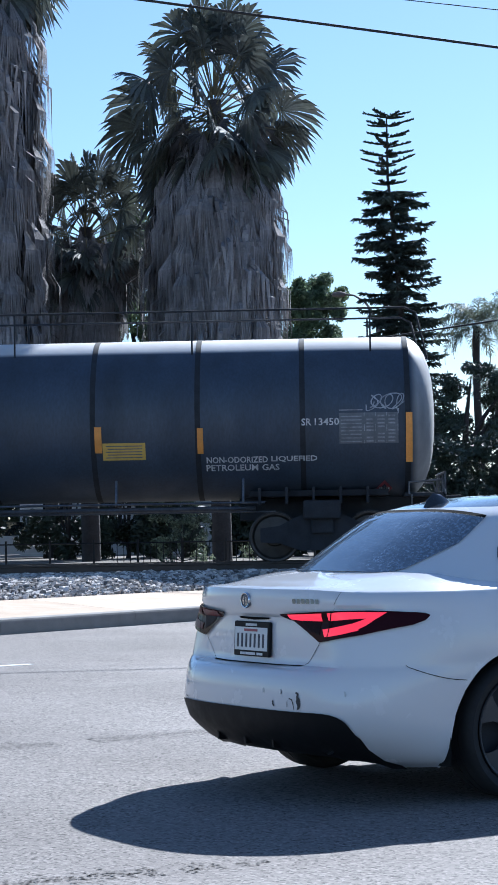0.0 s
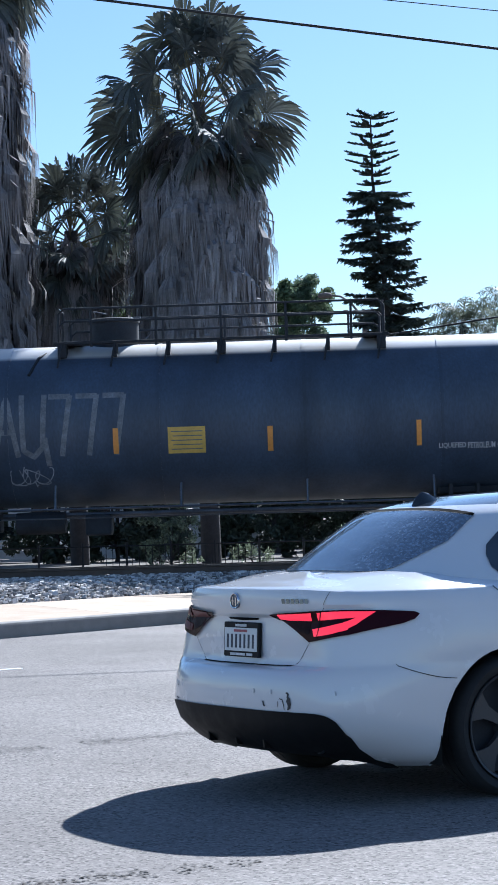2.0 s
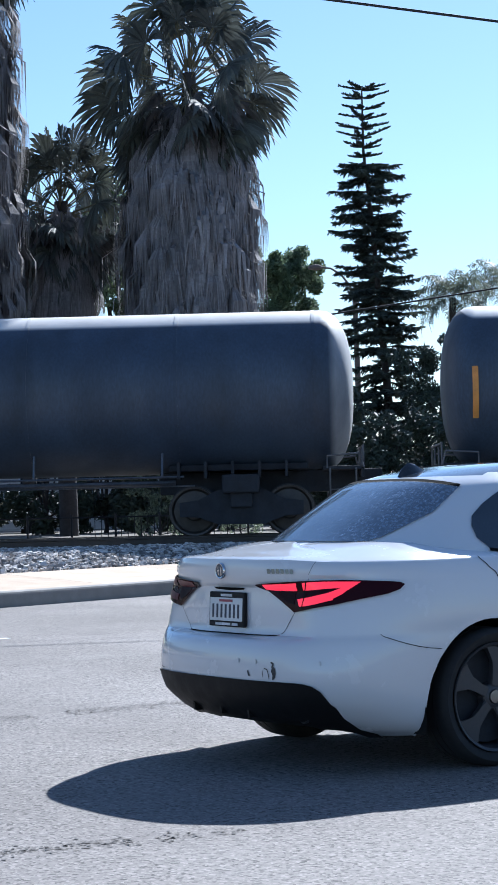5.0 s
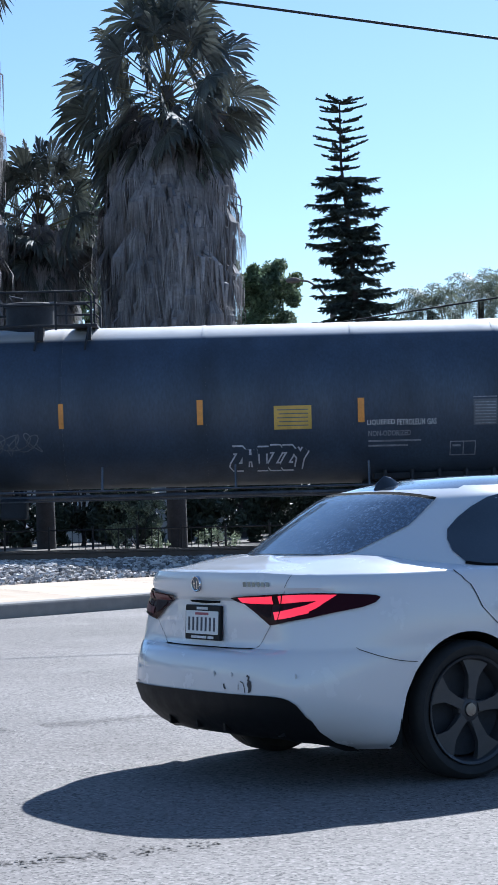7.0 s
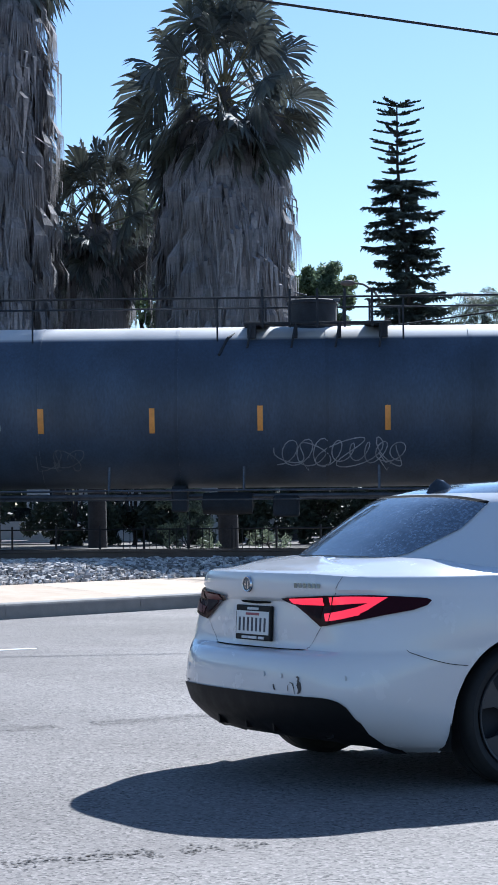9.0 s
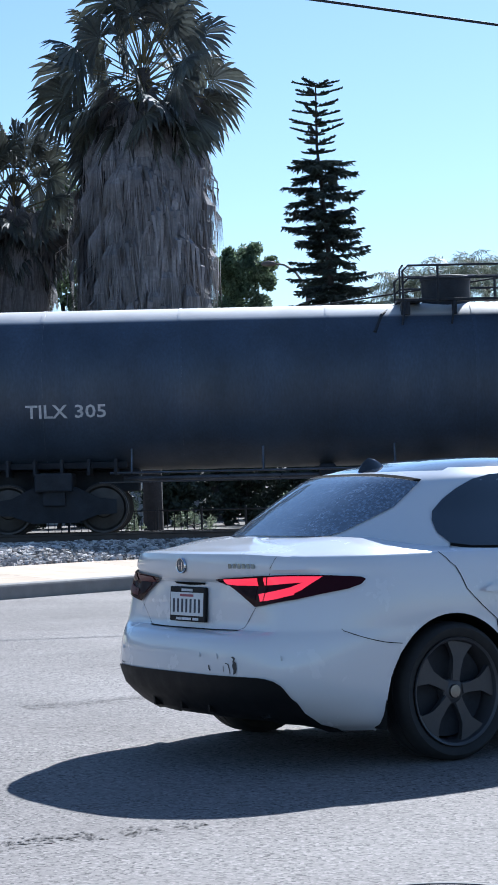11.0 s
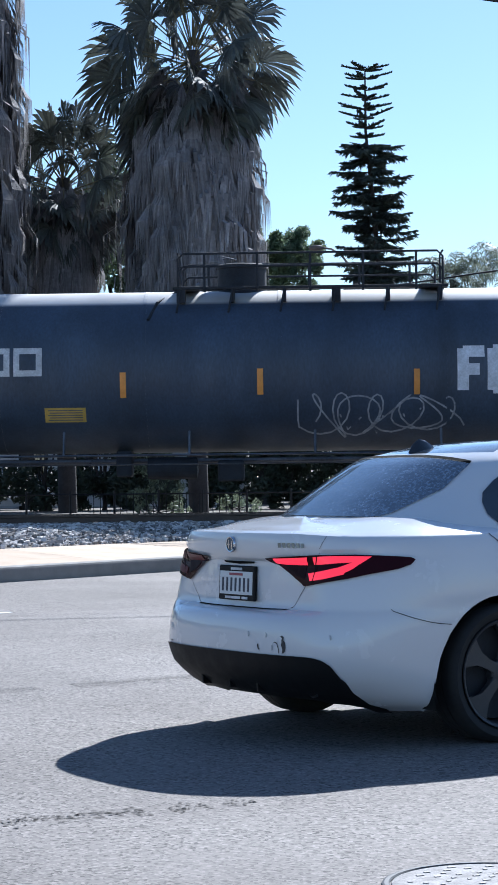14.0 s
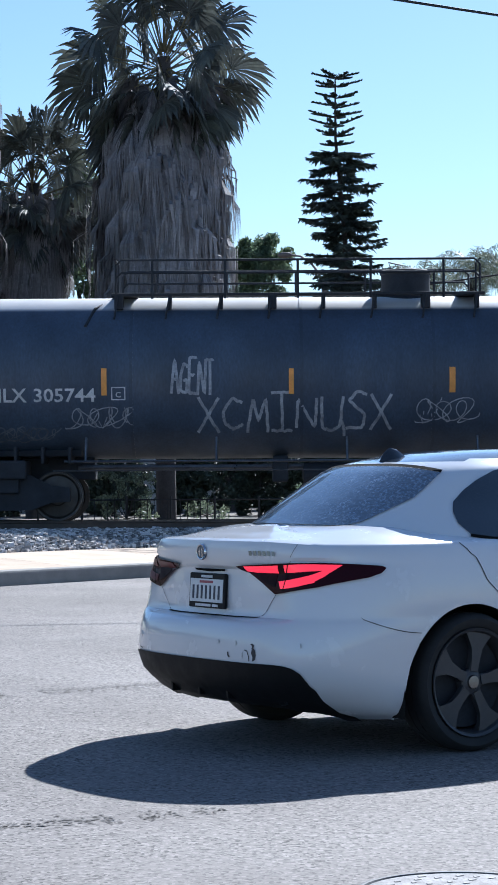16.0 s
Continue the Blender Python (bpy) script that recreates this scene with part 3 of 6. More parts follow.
M["spray_mid"] = mat("worn_grey_spray_paint", (0.15, 0.16, 0.18), 0.7, vary=0.4, scale=5, fine=30)
DECALS = dict(
    A="strip 12.70 2.06 12.83 2.53; strip 14.59 2.02 14.70 2.48; strip 18.42 1.81 18.54 2.70; yellow 12.84 1.92 13.63 2.23; T:SR_13450 16.51 2.49 17.20 2.62; T:NON-ODORIZED_LIQUEFIED 14.75 1.84 16.79 1.95; T:PETROLEUM_GAS 14.74 1.70 16.09 1.81; table 17.20 2.15 18.28 2.77; placard 17.90 1.18 18.16 1.48; s1:RTTIP 17.70 2.71 18.44 3.10",
    B="strip 0.60 1.69 0.71 2.58; t:DPRX_709790 0.99 2.04 3.69 2.27; s2:ROBLKE 0.51 2.24 1.96 2.93; strip 3.80 2.10 3.92 2.56; s1:AUMR 3.69 1.42 4.80 1.99; strip 6.55 2.09 6.66 2.55; s1:TOUGT 5.78 1.51 6.70 2.02; s3:AU777 7.20 2.08 9.70 3.22; strip 9.42 2.10 9.52 2.56; s1:BENT 7.48 1.53 8.29 1.91; yellow 10.43 2.07 11.12 2.55; strip 12.26 2.07 12.36 2.52; strip 14.99 2.09 15.08 2.55; T:LIQUEFIED_PETROLEUM_GAS 15.40 2.01 16.63 2.12; table 17.00 2.17 18.10 2.83; strip 18.29 1.71 18.40 2.58; placard 17.60 1.25 17.90 1.61",
    C="strip 0.87 1.85 0.98 2.62; t:DPRX_709769 1.25 2.07 3.97 2.33; strip 4.18 2.15 4.28 2.62; strip 6.88 2.15 6.99 2.61; strip 9.61 2.16 9.72 2.59; s1:CCK 6.15 2.67 7.07 3.13; s0:RANLI 3.85 1.74 5.21 2.14; s0:SAMICARH 6.66 1.59 8.69 2.09; s1:QUON 8.66 2.08 9.38 2.49",
    D="strip 0.46 2.05 0.57 2.99; T:TILX_305608 1.48 2.11 3.62 2.37; strip 3.69 2.24 3.80 2.69; strip 7.19 2.25 7.29 2.70; cbox 3.87 2.13 4.12 2.39; bars 1.50 1.79 3.21 1.99; strip 10.27 2.26 10.36 2.71; strip 12.81 2.27 12.92 2.72; s0:CCTARO 8.61 1.80 10.04 2.24; yellow 14.22 2.15 14.91 2.58; strip 15.76 2.25 15.88 2.69; T:LIQUEFIED_PETROLEUM_GAS 15.93 2.18 17.20 2.29; t:NON-ODORIZED 15.95 1.99 16.73 2.09; s1:ZHIZZY 13.37 1.43 14.86 1.86; frame 17.45 1.61 17.93 1.87; table 17.88 2.15 18.96 2.67; strip 19.02 2.04 19.11 2.94; bars 15.95 1.76 16.92 1.93",
    E="strip 1.02 1.69 1.12 2.56; t:GATX 1.96 2.17 2.77 2.41; t:61880 3.16 2.16 4.15 2.39; strip 4.83 2.17 4.94 2.62; strip 6.89 2.16 6.99 2.61; s0:NOAT 4.76 1.42 5.70 1.98; strip 8.88 2.19 8.98 2.64; strip 11.22 2.18 11.32 2.63; s1:WOROSE 9.17 1.48 11.82 2.09; strip 13.70 2.15 13.80 2.59; yellow 13.50 1.66 14.28 1.95; strip 16.28 2.14 16.38 2.59; T:LIQUEFIED_PETROLEUM_GAS 16.44 2.48 17.69 2.58; T:NON-ODORIZED 16.28 1.77 17.43 1.89; table 17.71 2.25 18.82 2.73; frame 17.68 1.81 18.14 2.12; strip 18.94 2.16 19.03 2.61; strip 18.93 1.73 19.02 2.03; placard 18.59 1.22 18.85 1.50; s0:PLOTA 14.51 1.21 17.03 1.72",
    F="strip 0.75 2.05 0.85 2.95; T:TILX_305 1.69 2.13 3.17 2.37; strip 15.19 2.32 15.28 2.78; yellow 15.34 2.22 16.05 2.65; T:LIQUEFIED 16.39 2.34 17.09 2.44; T:PETROLEUM_GAS 16.38 2.18 17.54 2.29; T:NON-ODORIZED 16.29 2.01 17.42 2.13; frame 17.19 1.71 17.65 1.99; table 17.76 2.22 18.84 2.72; strip 19.01 2.26 19.13 3.15; placard 18.24 1.39 18.53 1.69; s1:LOLZU 12.70 1.65 14.47 2.16; bars 15.35 1.80 16.31 1.99",
    G="strip 0.69 1.79 0.78 2.63; brand 2.09 2.57 5.66 3.09; T:PROX_31926 2.08 2.22 3.99 2.44; strip 4.10 2.15 4.19 2.60; cbox 4.31 2.24 4.54 2.49; bars 2.07 1.90 3.60 2.09; yellow 5.61 1.73 6.37 1.99; strip 7.02 2.16 7.13 2.62; strip 9.54 2.19 9.65 2.66; strip 12.41 2.16 12.52 2.62; s1:OSENR 10.28 1.35 13.35 2.27; s4:FD 13.22 2.22 14.32 2.98; strip 15.29 2.24 15.39 2.69; T:LIQUEFIED_PETROLEUM_GAS 14.76 1.99 16.04 2.08; t:NON-ODORIZED 14.92 1.87 15.65 1.97; table 16.27 2.06 17.36 2.54; frame 16.27 1.76 16.68 2.00; strip 18.41 1.79 18.51 2.63; placard 17.50 1.38 17.81 1.72",
    H="strip 0.79 2.11 0.91 3.02; T:TILX_305744 1.79 2.19 3.81 2.44; strip 3.92 2.31 4.02 2.80; cbox 4.10 2.22 4.36 2.46; s1:AGENT 5.19 2.31 6.00 2.96; s1:DAMGTA 3.23 1.68 4.63 2.14; s0:POROSTOK 1.38 1.44 3.21 1.78; strip 7.36 2.32 7.45 2.78; s1:XCMINUSX 5.65 1.66 9.28 2.33; s1:HADGE 9.68 1.72 10.87 2.28; strip 10.30 2.33 10.41 2.79",
)
LEFT = dict(A=-16.7, B=4.14, C=24.55, D=45.38, E=66.44, F=87.75, G=108.78, H=129.1)
RIGHT = dict(A=2.31, B=23.05, C=43.7, D=64.94, E=86.16, F=107.14, G=127.64, H=148.4)
# running board along the top: start, end, valve housing, and whether the handrail runs the whole length
TOPS = dict(A=(0, 0, None, True), B=(8.31, 14.57, 9.36, False), C=(4.48, 10.8, 9.35, False), D=(4.09, 10.97, 9.62, False), E=(8.62, 11.37, 9.9, True),
            F=(8.6, 15.34, 9.6, False), G=(7.98, 13.1, 9.25, False), H=(4.06, 11.03, 9.62, False))
LOOK = dict(A="black pressure tank car with strapped pale top and grey graffiti", B="black pressure tank car with tall grey graffiti and a yellow notice",
            C="black pressure tank car with faint graffiti and top platform rails", D="black pressure tank car with white car number and yellow notice",
            E="black pressure tank car with a handrail along its whole top", F="black pressure tank car with white gas lettering and yellow notice",
            G="black pressure tank car with large white block mark", H="black pressure tank car with a row of pale graffiti")
WHEELS = []


def wheelset_mesh():
    bm = bmesh.new()
    for y in (-0.75, 0.75):
        s = 1 if y > 0 else -1
        lathe(bm, [(0.0, 0.05), (0.16, 0.05), (0.18, 0.02), (0.38, -0.01), (0.42, 0.04), (0.457, 0.045), (0.46, -0.06), (0.485, -0.07), (0.485, -0.09), (0.40, -0.09), (0.36, -0.04), (0.0, -0.05)],
              Matrix.Translation((0, y, 0)) @ Matrix.Rotation(radians(-90 * s), 4, "X"), 36)
    tube(bm, [(0, -0.95, 0), (0, 0.95, 0)], 0.085, 12)
    box(bm, (0, -0.98, 0), (0.16, 0.06, 0.05)), box(bm, (0, -0.98, 0), (0.05, 0.06, 0.16))
    return mesh_of("wheelset", bm, M["wheel"], 40)


M["pipe"] = mat("worn_pipe_steel", (0.16, 0.165, 0.18), 0.35, 0.8, vary=0.3, scale=3, fine=40)
M["wheel"] = mat("worn_wheel_steel", (0.06, 0.055, 0.052), 0.5, 0.6, vary=0.3, scale=4, fine=60)
WHEELSET = wheelset_mesh()


def bogie(car, x):
    for y in (-0.98, 0.98):
        bm = bmesh.new()
        out = [(-1.15, 0.36), (-1.15, 0.62), (-0.8, 0.66), (-0.4, 0.86), (0.4, 0.86), (0.8, 0.66), (1.15, 0.62), (1.15, 0.36), (0.8, 0.34), (0.42, 0.2), (-0.42, 0.2), (-0.8, 0.34)]
        prism(bm, out, 0.14, Matrix(((1, 0, 0, x), (0, 0, 1, y - 0.07), (0, 1, 0, 0), (0, 0, 0, 1))))
        fr = part("side_frame", bm, M["under"], car)
        bm = bmesh.new()
        for k in range(-2, 3):
            tube(bm, [(x + k * 0.13, y, 0.3 + 0.02 * i) for i in range(24)], 0.05, 8)
        part("springs", bm, M["under"], fr)
    for dx in (-0.89, 0.89):
        ob = new("wheelset", WHEELSET)
        ob.parent, ob.location = car, (x + dx, 0, 0.457)
        WHEELS.append(ob)
    bm = bmesh.new()
    box(bm, (x, 0, 0.66), (0.42, 2.3, 0.3), bevel=0.03)
    box(bm, (x, 0, 0.95), (0.7, 2.5, 0.35), bevel=0.04)
    part("bolster", bm, M["under"], car)


def tank_car(key):
    ln = RIGHT[key] - LEFT[key]
    a, b, dome, full = TOPS[key]
    car = thing("tank_car", LOOK[key], "tank car", "tank cars of the train")
    car.location = (LEFT[key], TRACK_Y, RAIL_TOP)
    head = 0.62
    prof = []
    for k in range(9):
        th = math.pi / 2 * k / 8
        prof.append((TANK_R * math.sin(th) ** 0.75, head * (1 - math.cos(th) ** 0.9)))
    n = 18
    mid = [(TANK_R, head + (ln - 2 * head) * k / n) for k in range(1, n)]
    prof = prof + mid + [(r, ln - h) for r, h in prof[::-1]]
    bm = bmesh.new()
    lathe(bm, prof, Matrix.Translation((0, 0, TANK_C)) @ Matrix.Rotation(radians(90), 4, "Y"), 72)
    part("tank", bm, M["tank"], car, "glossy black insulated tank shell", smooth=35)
    # weld and jacket bands
    rng = random.Random(key)
    xs = [ln - 0.55 - 1.93 * k for k in range(9)] if key == "A" else [1.9 + 2.75 * k + rng.uniform(-0.2, 0.2) for k in range(int((ln - 2.5) / 2.75) + 1)]
    for x in xs:
        bm = bmesh.new()
        w, r = (0.05, 1.003) if key == "A" else (0.03, 1.004)
        lathe(bm, [(TANK_R - 0.01, x - w), (TANK_R * r, x - w), (TANK_R * r, x + w), (TANK_R - 0.01, x + w)], Matrix.Translation((0, 0, TANK_C)) @ Matrix.Rotation(radians(90), 4, "Y"), 72)
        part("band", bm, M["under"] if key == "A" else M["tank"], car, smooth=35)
    # stub sills, couplers, end platform and its grab irons
    for s, x0 in ((1, 0.0), (-1, ln)):
        bm = bmesh.new()
        box(bm, (x0 + s * 1.6, 0, 0.98), (4.2, 0.62, 0.42), bevel=0.02)
        box(bm, (x0 - s * 0.25, 0, 0.82), (0.7, 0.22, 0.26), bevel=0.05)
        box(bm, (x0 - s * 0.62, 0, 0.82), (0.34, 0.34, 0.3), bevel=0.08)
        part("draft_sill", bm, M["under"], car)
        bm = bmesh.new()
        box(bm, (x0 + s * 0.25, 0, 1.2), (0.75, 2.75, 0.07), bevel=0.01)
        box(bm, (x0 - s * 0.1, 0, 1.12), (0.06, 2.75, 0.2), bevel=0.01)
        part("end_platform", bm, M["under"], car)
        bm = bmesh.new()
        for y in (-1.38, 1.38):
            tube(bm, [(x0 + s * 0.55, y, 1.2), (x0 + s * 0.55, y, 1.42), (x0 - s * 0.05, y, 1.46), (x0 - s * 0.12, y, 1.2)], 0.022, 8)
            for z in (0.45, 0.8):
                tube(bm, [(x0 + s * 0.02, y, 1.2), (x0 + s * 0.02, y, z), (x0 + s * 0.5, y, z), (x0 + s * 0.5, y, 1.2)], 0.018, 6)
        tube(bm, [(x0 - s * 0.12, -1.3, 1.6), (x0 - s * 0.12, 1.3, 1.6)], 0.02, 6)
        for y in (-1.3, -0.5, 0.5, 1.3):
            tube(bm, [(x0 - s * 0.12, y, 1.15), (x0 - s * 0.12, y, 1.6)], 0.02, 6)
        part("grab_iron", bm, M["grab"], car, "pale worn grab iron")
        bm = bmesh.new()
        for k in range(5):
            box(bm, (x0 + s * (1.3 + 0.5 * k), 0, 1.22), (0.05, 2.4, 0.3))
        box(bm, (x0 + s * 2.2, 0, 1.26), (2.6, 1.7, 0.12), bevel=0.02)
        part("saddle", bm, M["under"], car)
        bogie(car, x0 + s * 2.15)
    # brake pipes and a side rod along the belly
    bm = bmesh.new()
    tube(bm, [(3.2, -1.15, 1.1), (ln - 3.2, -1.15, 1.1)], 0.022, 8)
    tube(bm, [(3.0, -1.2, 0.93), (ln - 3.0, -1.2, 0.93)], 0.014, 6)
    tube(bm, [(3.4, -0.4, 1.0), (ln - 3.4, -0.4, 1.0)], 0.05, 8)
    for k in range(6):
        tube(bm, [(3.6 + k * (ln - 7.2) / 5, -1.15, 1.1), (3.6 + k * (ln - 7.2) / 5, -1.0, 1.55)], 0.025, 6)
    part("brake_pipe", bm, M["pipe"], car, "worn steel brake pipe")
    bm = bmesh.new()
    lathe(bm, [(0, -0.5), (0.2, -0.46), (0.22, 0), (0.2, 0.46), (0, 0.5)], Matrix.Translation((ln * 0.42, -0.55, 0.86)) @ Matrix.Rotation(radians(90), 4, "Y"), 20)
    box(bm, (ln * 0.42 + 1.1, -0.6, 0.8), (0.5, 0.4, 0.4), bevel=0.05)
    box(bm, (ln * 0.42 - 0.9, -0.5, 0.95), (0.3, 0.5, 0.5), bevel=0.05)
    part("air_reservoir", bm, M["under"], car)
    # running board, valve housing and handrails on top
    top = TANK_C + TANK_R
    if b > a:
        bm = bmesh.new()
        for y in (-0.86, 0.86):
            box(bm, ((a + b) / 2, y, top - 0.02), (b - a, 0.32, 0.05), bevel=0.008)
        for x in (a + 0.25, b - 0.25):
            box(bm, (x, 0, top - 0.0), (0.45, 1.75, 0.05), bevel=0.008)
        k = int((b - a) / 0.9)
        for i in range(k + 1):
            x = a + 0.15 + (b - a - 0.3) * i / k
            for s in (-1, 1):
                box(bm, (x, s * 0.86, top - 0.16), (0.07 if i % 3 else 0.16, 0.3, 0.26))
                tube(bm, [(x, s * 1.0, top - 0.03), (x - 0.08, s * 1.12, top - 0.49)], 0.02, 6)
        part("running_board", bm, M["under"], car)
        bm = bmesh.new()
        ys = (-1.02, 1.02)
        mid = dome - 0.75, dome + 0.75
        for y in ys:
            for u, v in (((a + 0.1), b - 0.1),) if not full else ():
                for h in (0.38, 0.62):
                    tube(bm, [(u, y, top), (u, y, top + h - 0.1), (u + 0.1, y, top + h), (v - 0.1, y, top + h), (v, y, top + h - 0.1), (v, y, top)], 0.022, 8)
            for k in range(5):
                x = a + 0.1 + (b - a - 0.2) * (k + 0.5) / 5
                tube(bm, [(x, y, top - 0.1), (x, y, top + 0.62)], 0.024, 6)
        for x in (a + 0.1, b - 0.1):
            if not full:
                tube(bm, [(x, -1.02, top + 0.62), (x, -0.3, top + 0.62), (x, -0.3, top)], 0.02, 6)
        part("platform_rail", bm, M["under"], car, smooth=50)
    if full:
        bm = bmesh.new()
        z = top + 0.47
        for y in (-0.95, 0.95):
            tube(bm, [(0.15, y, top - 0.5), (0.35, y, z - 0.1), (0.55, y, z), (ln - 0.55, y, z), (ln - 0.35, y, z - 0.1), (ln - 0.15, y, top - 0.5)], 0.02, 8)
            for k in range(6):
                x = 1.2 + (ln - 2.4) * k / 5
                tube(bm, [(x, y, top - 0.35), (x, y, z)], 0.018, 6)
        part("handrail", bm, M["under"], car, smooth=50)
    if dome:
        bm = bmesh.new()
        lathe(bm, [(0, top + 0.5), (0.46, top + 0.5), (0.49, top + 0.48), (0.49, top + 0.42), (0.465, top + 0.41), (0.465, top - 0.1)], Matrix.Translation((dome, 0, 0)), 36)
        d = part("valve_housing", bm, M["under"], car, "black cylindrical valve housing", smooth=35)
        bm = bmesh.new()
        box(bm, (dome + 0.46, -0.2, top + 0.48), (0.14, 0.1, 0.07), bevel=0.015)
        part("latch", bm, M["grab"], d)
        bm = bmesh.new()
        tube(bm, [(dome - 0.3, -0.35, top + 0.5), (dome - 0.35, -0.4, top + 0.62), (dome - 0.1, -0.42, top + 0.56)], 0.015, 6)
        part("vent_pipe", bm, M["grab"], d)
        bm = bmesh.new()
        bx = a - 0.3 if a > 1 else 0.5
        for s in (-1, 1):
            tube(bm, [(bx + 0.42, s * 0.15, top + 0.03), (bx, s * 0.9, top - 0.28), (bx - 0.15, s * 1.25, top - 0.62)], 0.03, 6)
        part("ladder_stay", bm, M["under"], car)
    for i, item in enumerate(DECALS[key].split(";")):
        kind, *v = item.split()
        decal(car, kind, *[float(q) for q in v], seed=key + str(i))
    return car


M["grab"] = mat("pale_worn_iron", (0.10, 0.10, 0.11), 0.45, 0.2, vary=0.2)
TRAIN = {key: tank_car(key) for key in LEFT}
# ---- parked sedan ----
CAR_AT = pose(0.53, 10.42, 0, 0, 0, math.degrees(0.591))
M["car_white"] = mat("white_car_paint", (0.66, 0.665, 0.69), 0.25, vary=0.004, scale=3, fine=20, coat=0.8, rough_vary=0.04)
M["car_black"] = mat("black_bumper_plastic", (0.006, 0.006, 0.007), 0.6, spec=0.25, vary=0.2, scale=8, fine=80)
M["tyre"] = mat("tyre_rubber", (0.014, 0.014, 0.015), 0.8, vary=0.2, scale=6, fine=50)
M["alloy"] = mat("dark_grey_alloy", (0.055, 0.055, 0.06), 0.45, 0.3, vary=0.08)
M["chrome"] = mat("chrome", (0.65, 0.65, 0.67), 0.12, 1.0, vary=0.03)
M["car_glass"] = mat("tinted_car_glass", (0.012, 0.016, 0.02), 0.04, vary=0.1, spec=0.9, coat=1.0, rough_vary=0.0)
# pale blue mottle in the colour adds to the glass's own sky reflection
M["rear_glass"] = mat("sky_mottled_rear_glass", (0.012, 0.018, 0.028), 0.10, vary=0.25, scale=9, fine=30, second=(0.135, 0.17, 0.225), mix_scale=60, spec=1.0, coat=1.0, rough_vary=0.05, bump=0.003, bump_scale=45)
M["rear_glass"].node_tree.nodes["Principled BSDF"].inputs["IOR"].default_value = 1.9
M["roof_glass"] = mat("dark_roof_glass", (0.05, 0.065, 0.085), 0.12, vary=0.1, spec=0.9, coat=1.0, rough_vary=0.03)
M["gloss_black"] = mat("gloss_black_plastic", (0.012, 0.012, 0.013), 0.12, vary=0.05, coat=1.0)
M["chrome_dark"] = mat("sooty_chrome", (0.2, 0.2, 0.2), 0.3, 1.0, vary=0.2)
M["sensor"] = mat("sensor_grey", (0.55, 0.56, 0.58), 0.4, vary=0.05)
M["scrape"] = mat("scraped_plastic", (0.06, 0.055, 0.055), 0.8, vary=0.4, scale=20, fine=90)
M["seam"] = mat("panel_gap_black", (0.01, 0.01, 0.01), 0.9, vary=0.1, spec=0.05)
M["lamp_dark"] = mat("smoked_red_lens", (0.024, 0.003, 0.006), 0.22, vary=0.1, spec=0.12)
M["lamp_lit"] = glow("lit_red_lens", (1.0, 0.035, 0.075), 0.48)
M["lamp_dim"] = mat("dim_red_lens", (0.09, 0.007, 0.013), 0.35, vary=0.1, spec=0.3)
M["lamp_clear"] = mat("smoked_clear_lens", (0.012, 0.004, 0.007), 0.5, vary=0.3, scale=30, spec=0.1)

# height, rear-most x, half width, roundness of the rear corners
LEVELS = [(0.17, -0.74, 0.84, 2.9), (0.21, -0.86, 0.875, 2.9), (0.27, -0.96, 0.895, 2.9), (0.35, -1.03, 0.91, 3.05), (0.45, -1.056, 0.92, 3.1), (0.55, -1.058, 0.928, 3.1),
          (0.60, -1.045, 0.928, 3.05), (0.624, -1.025, 0.927, 3.0), (0.637, -0.985, 0.926, 2.95), (0.646, -0.945, 0.925, 2.9), (0.67, -0.94, 0.925, 2.9), (0.72, -0.945, 0.925, 2.9), (0.80, -0.945, 0.92, 2.9), (0.862, -0.938, 0.91, 2.85),
          (0.884, -0.965, 0.905, 2.85), (0.93, -0.985, 0.895, 2.8), (0.965, -0.985, 0.88, 2.8), (0.985, -0.978, 0.866, 2.75), (0.993, -0.962, 0.855, 2.7)]


def lerp_table(rows, z):
    if z <= rows[0][0]:
        return rows[0][1:]
    for a, b in zip(rows, rows[1:]):
        if z <= b[0]:
            f = (z - a[0]) / (b[0] - a[0])
            return tuple(p + (q - p) * f for p, q in zip(a[1:], b[1:]))
    return rows[-1][1:]


NOSE, REAR_RUN, FRONT_RUN = 3.62, 0.62, 1.1


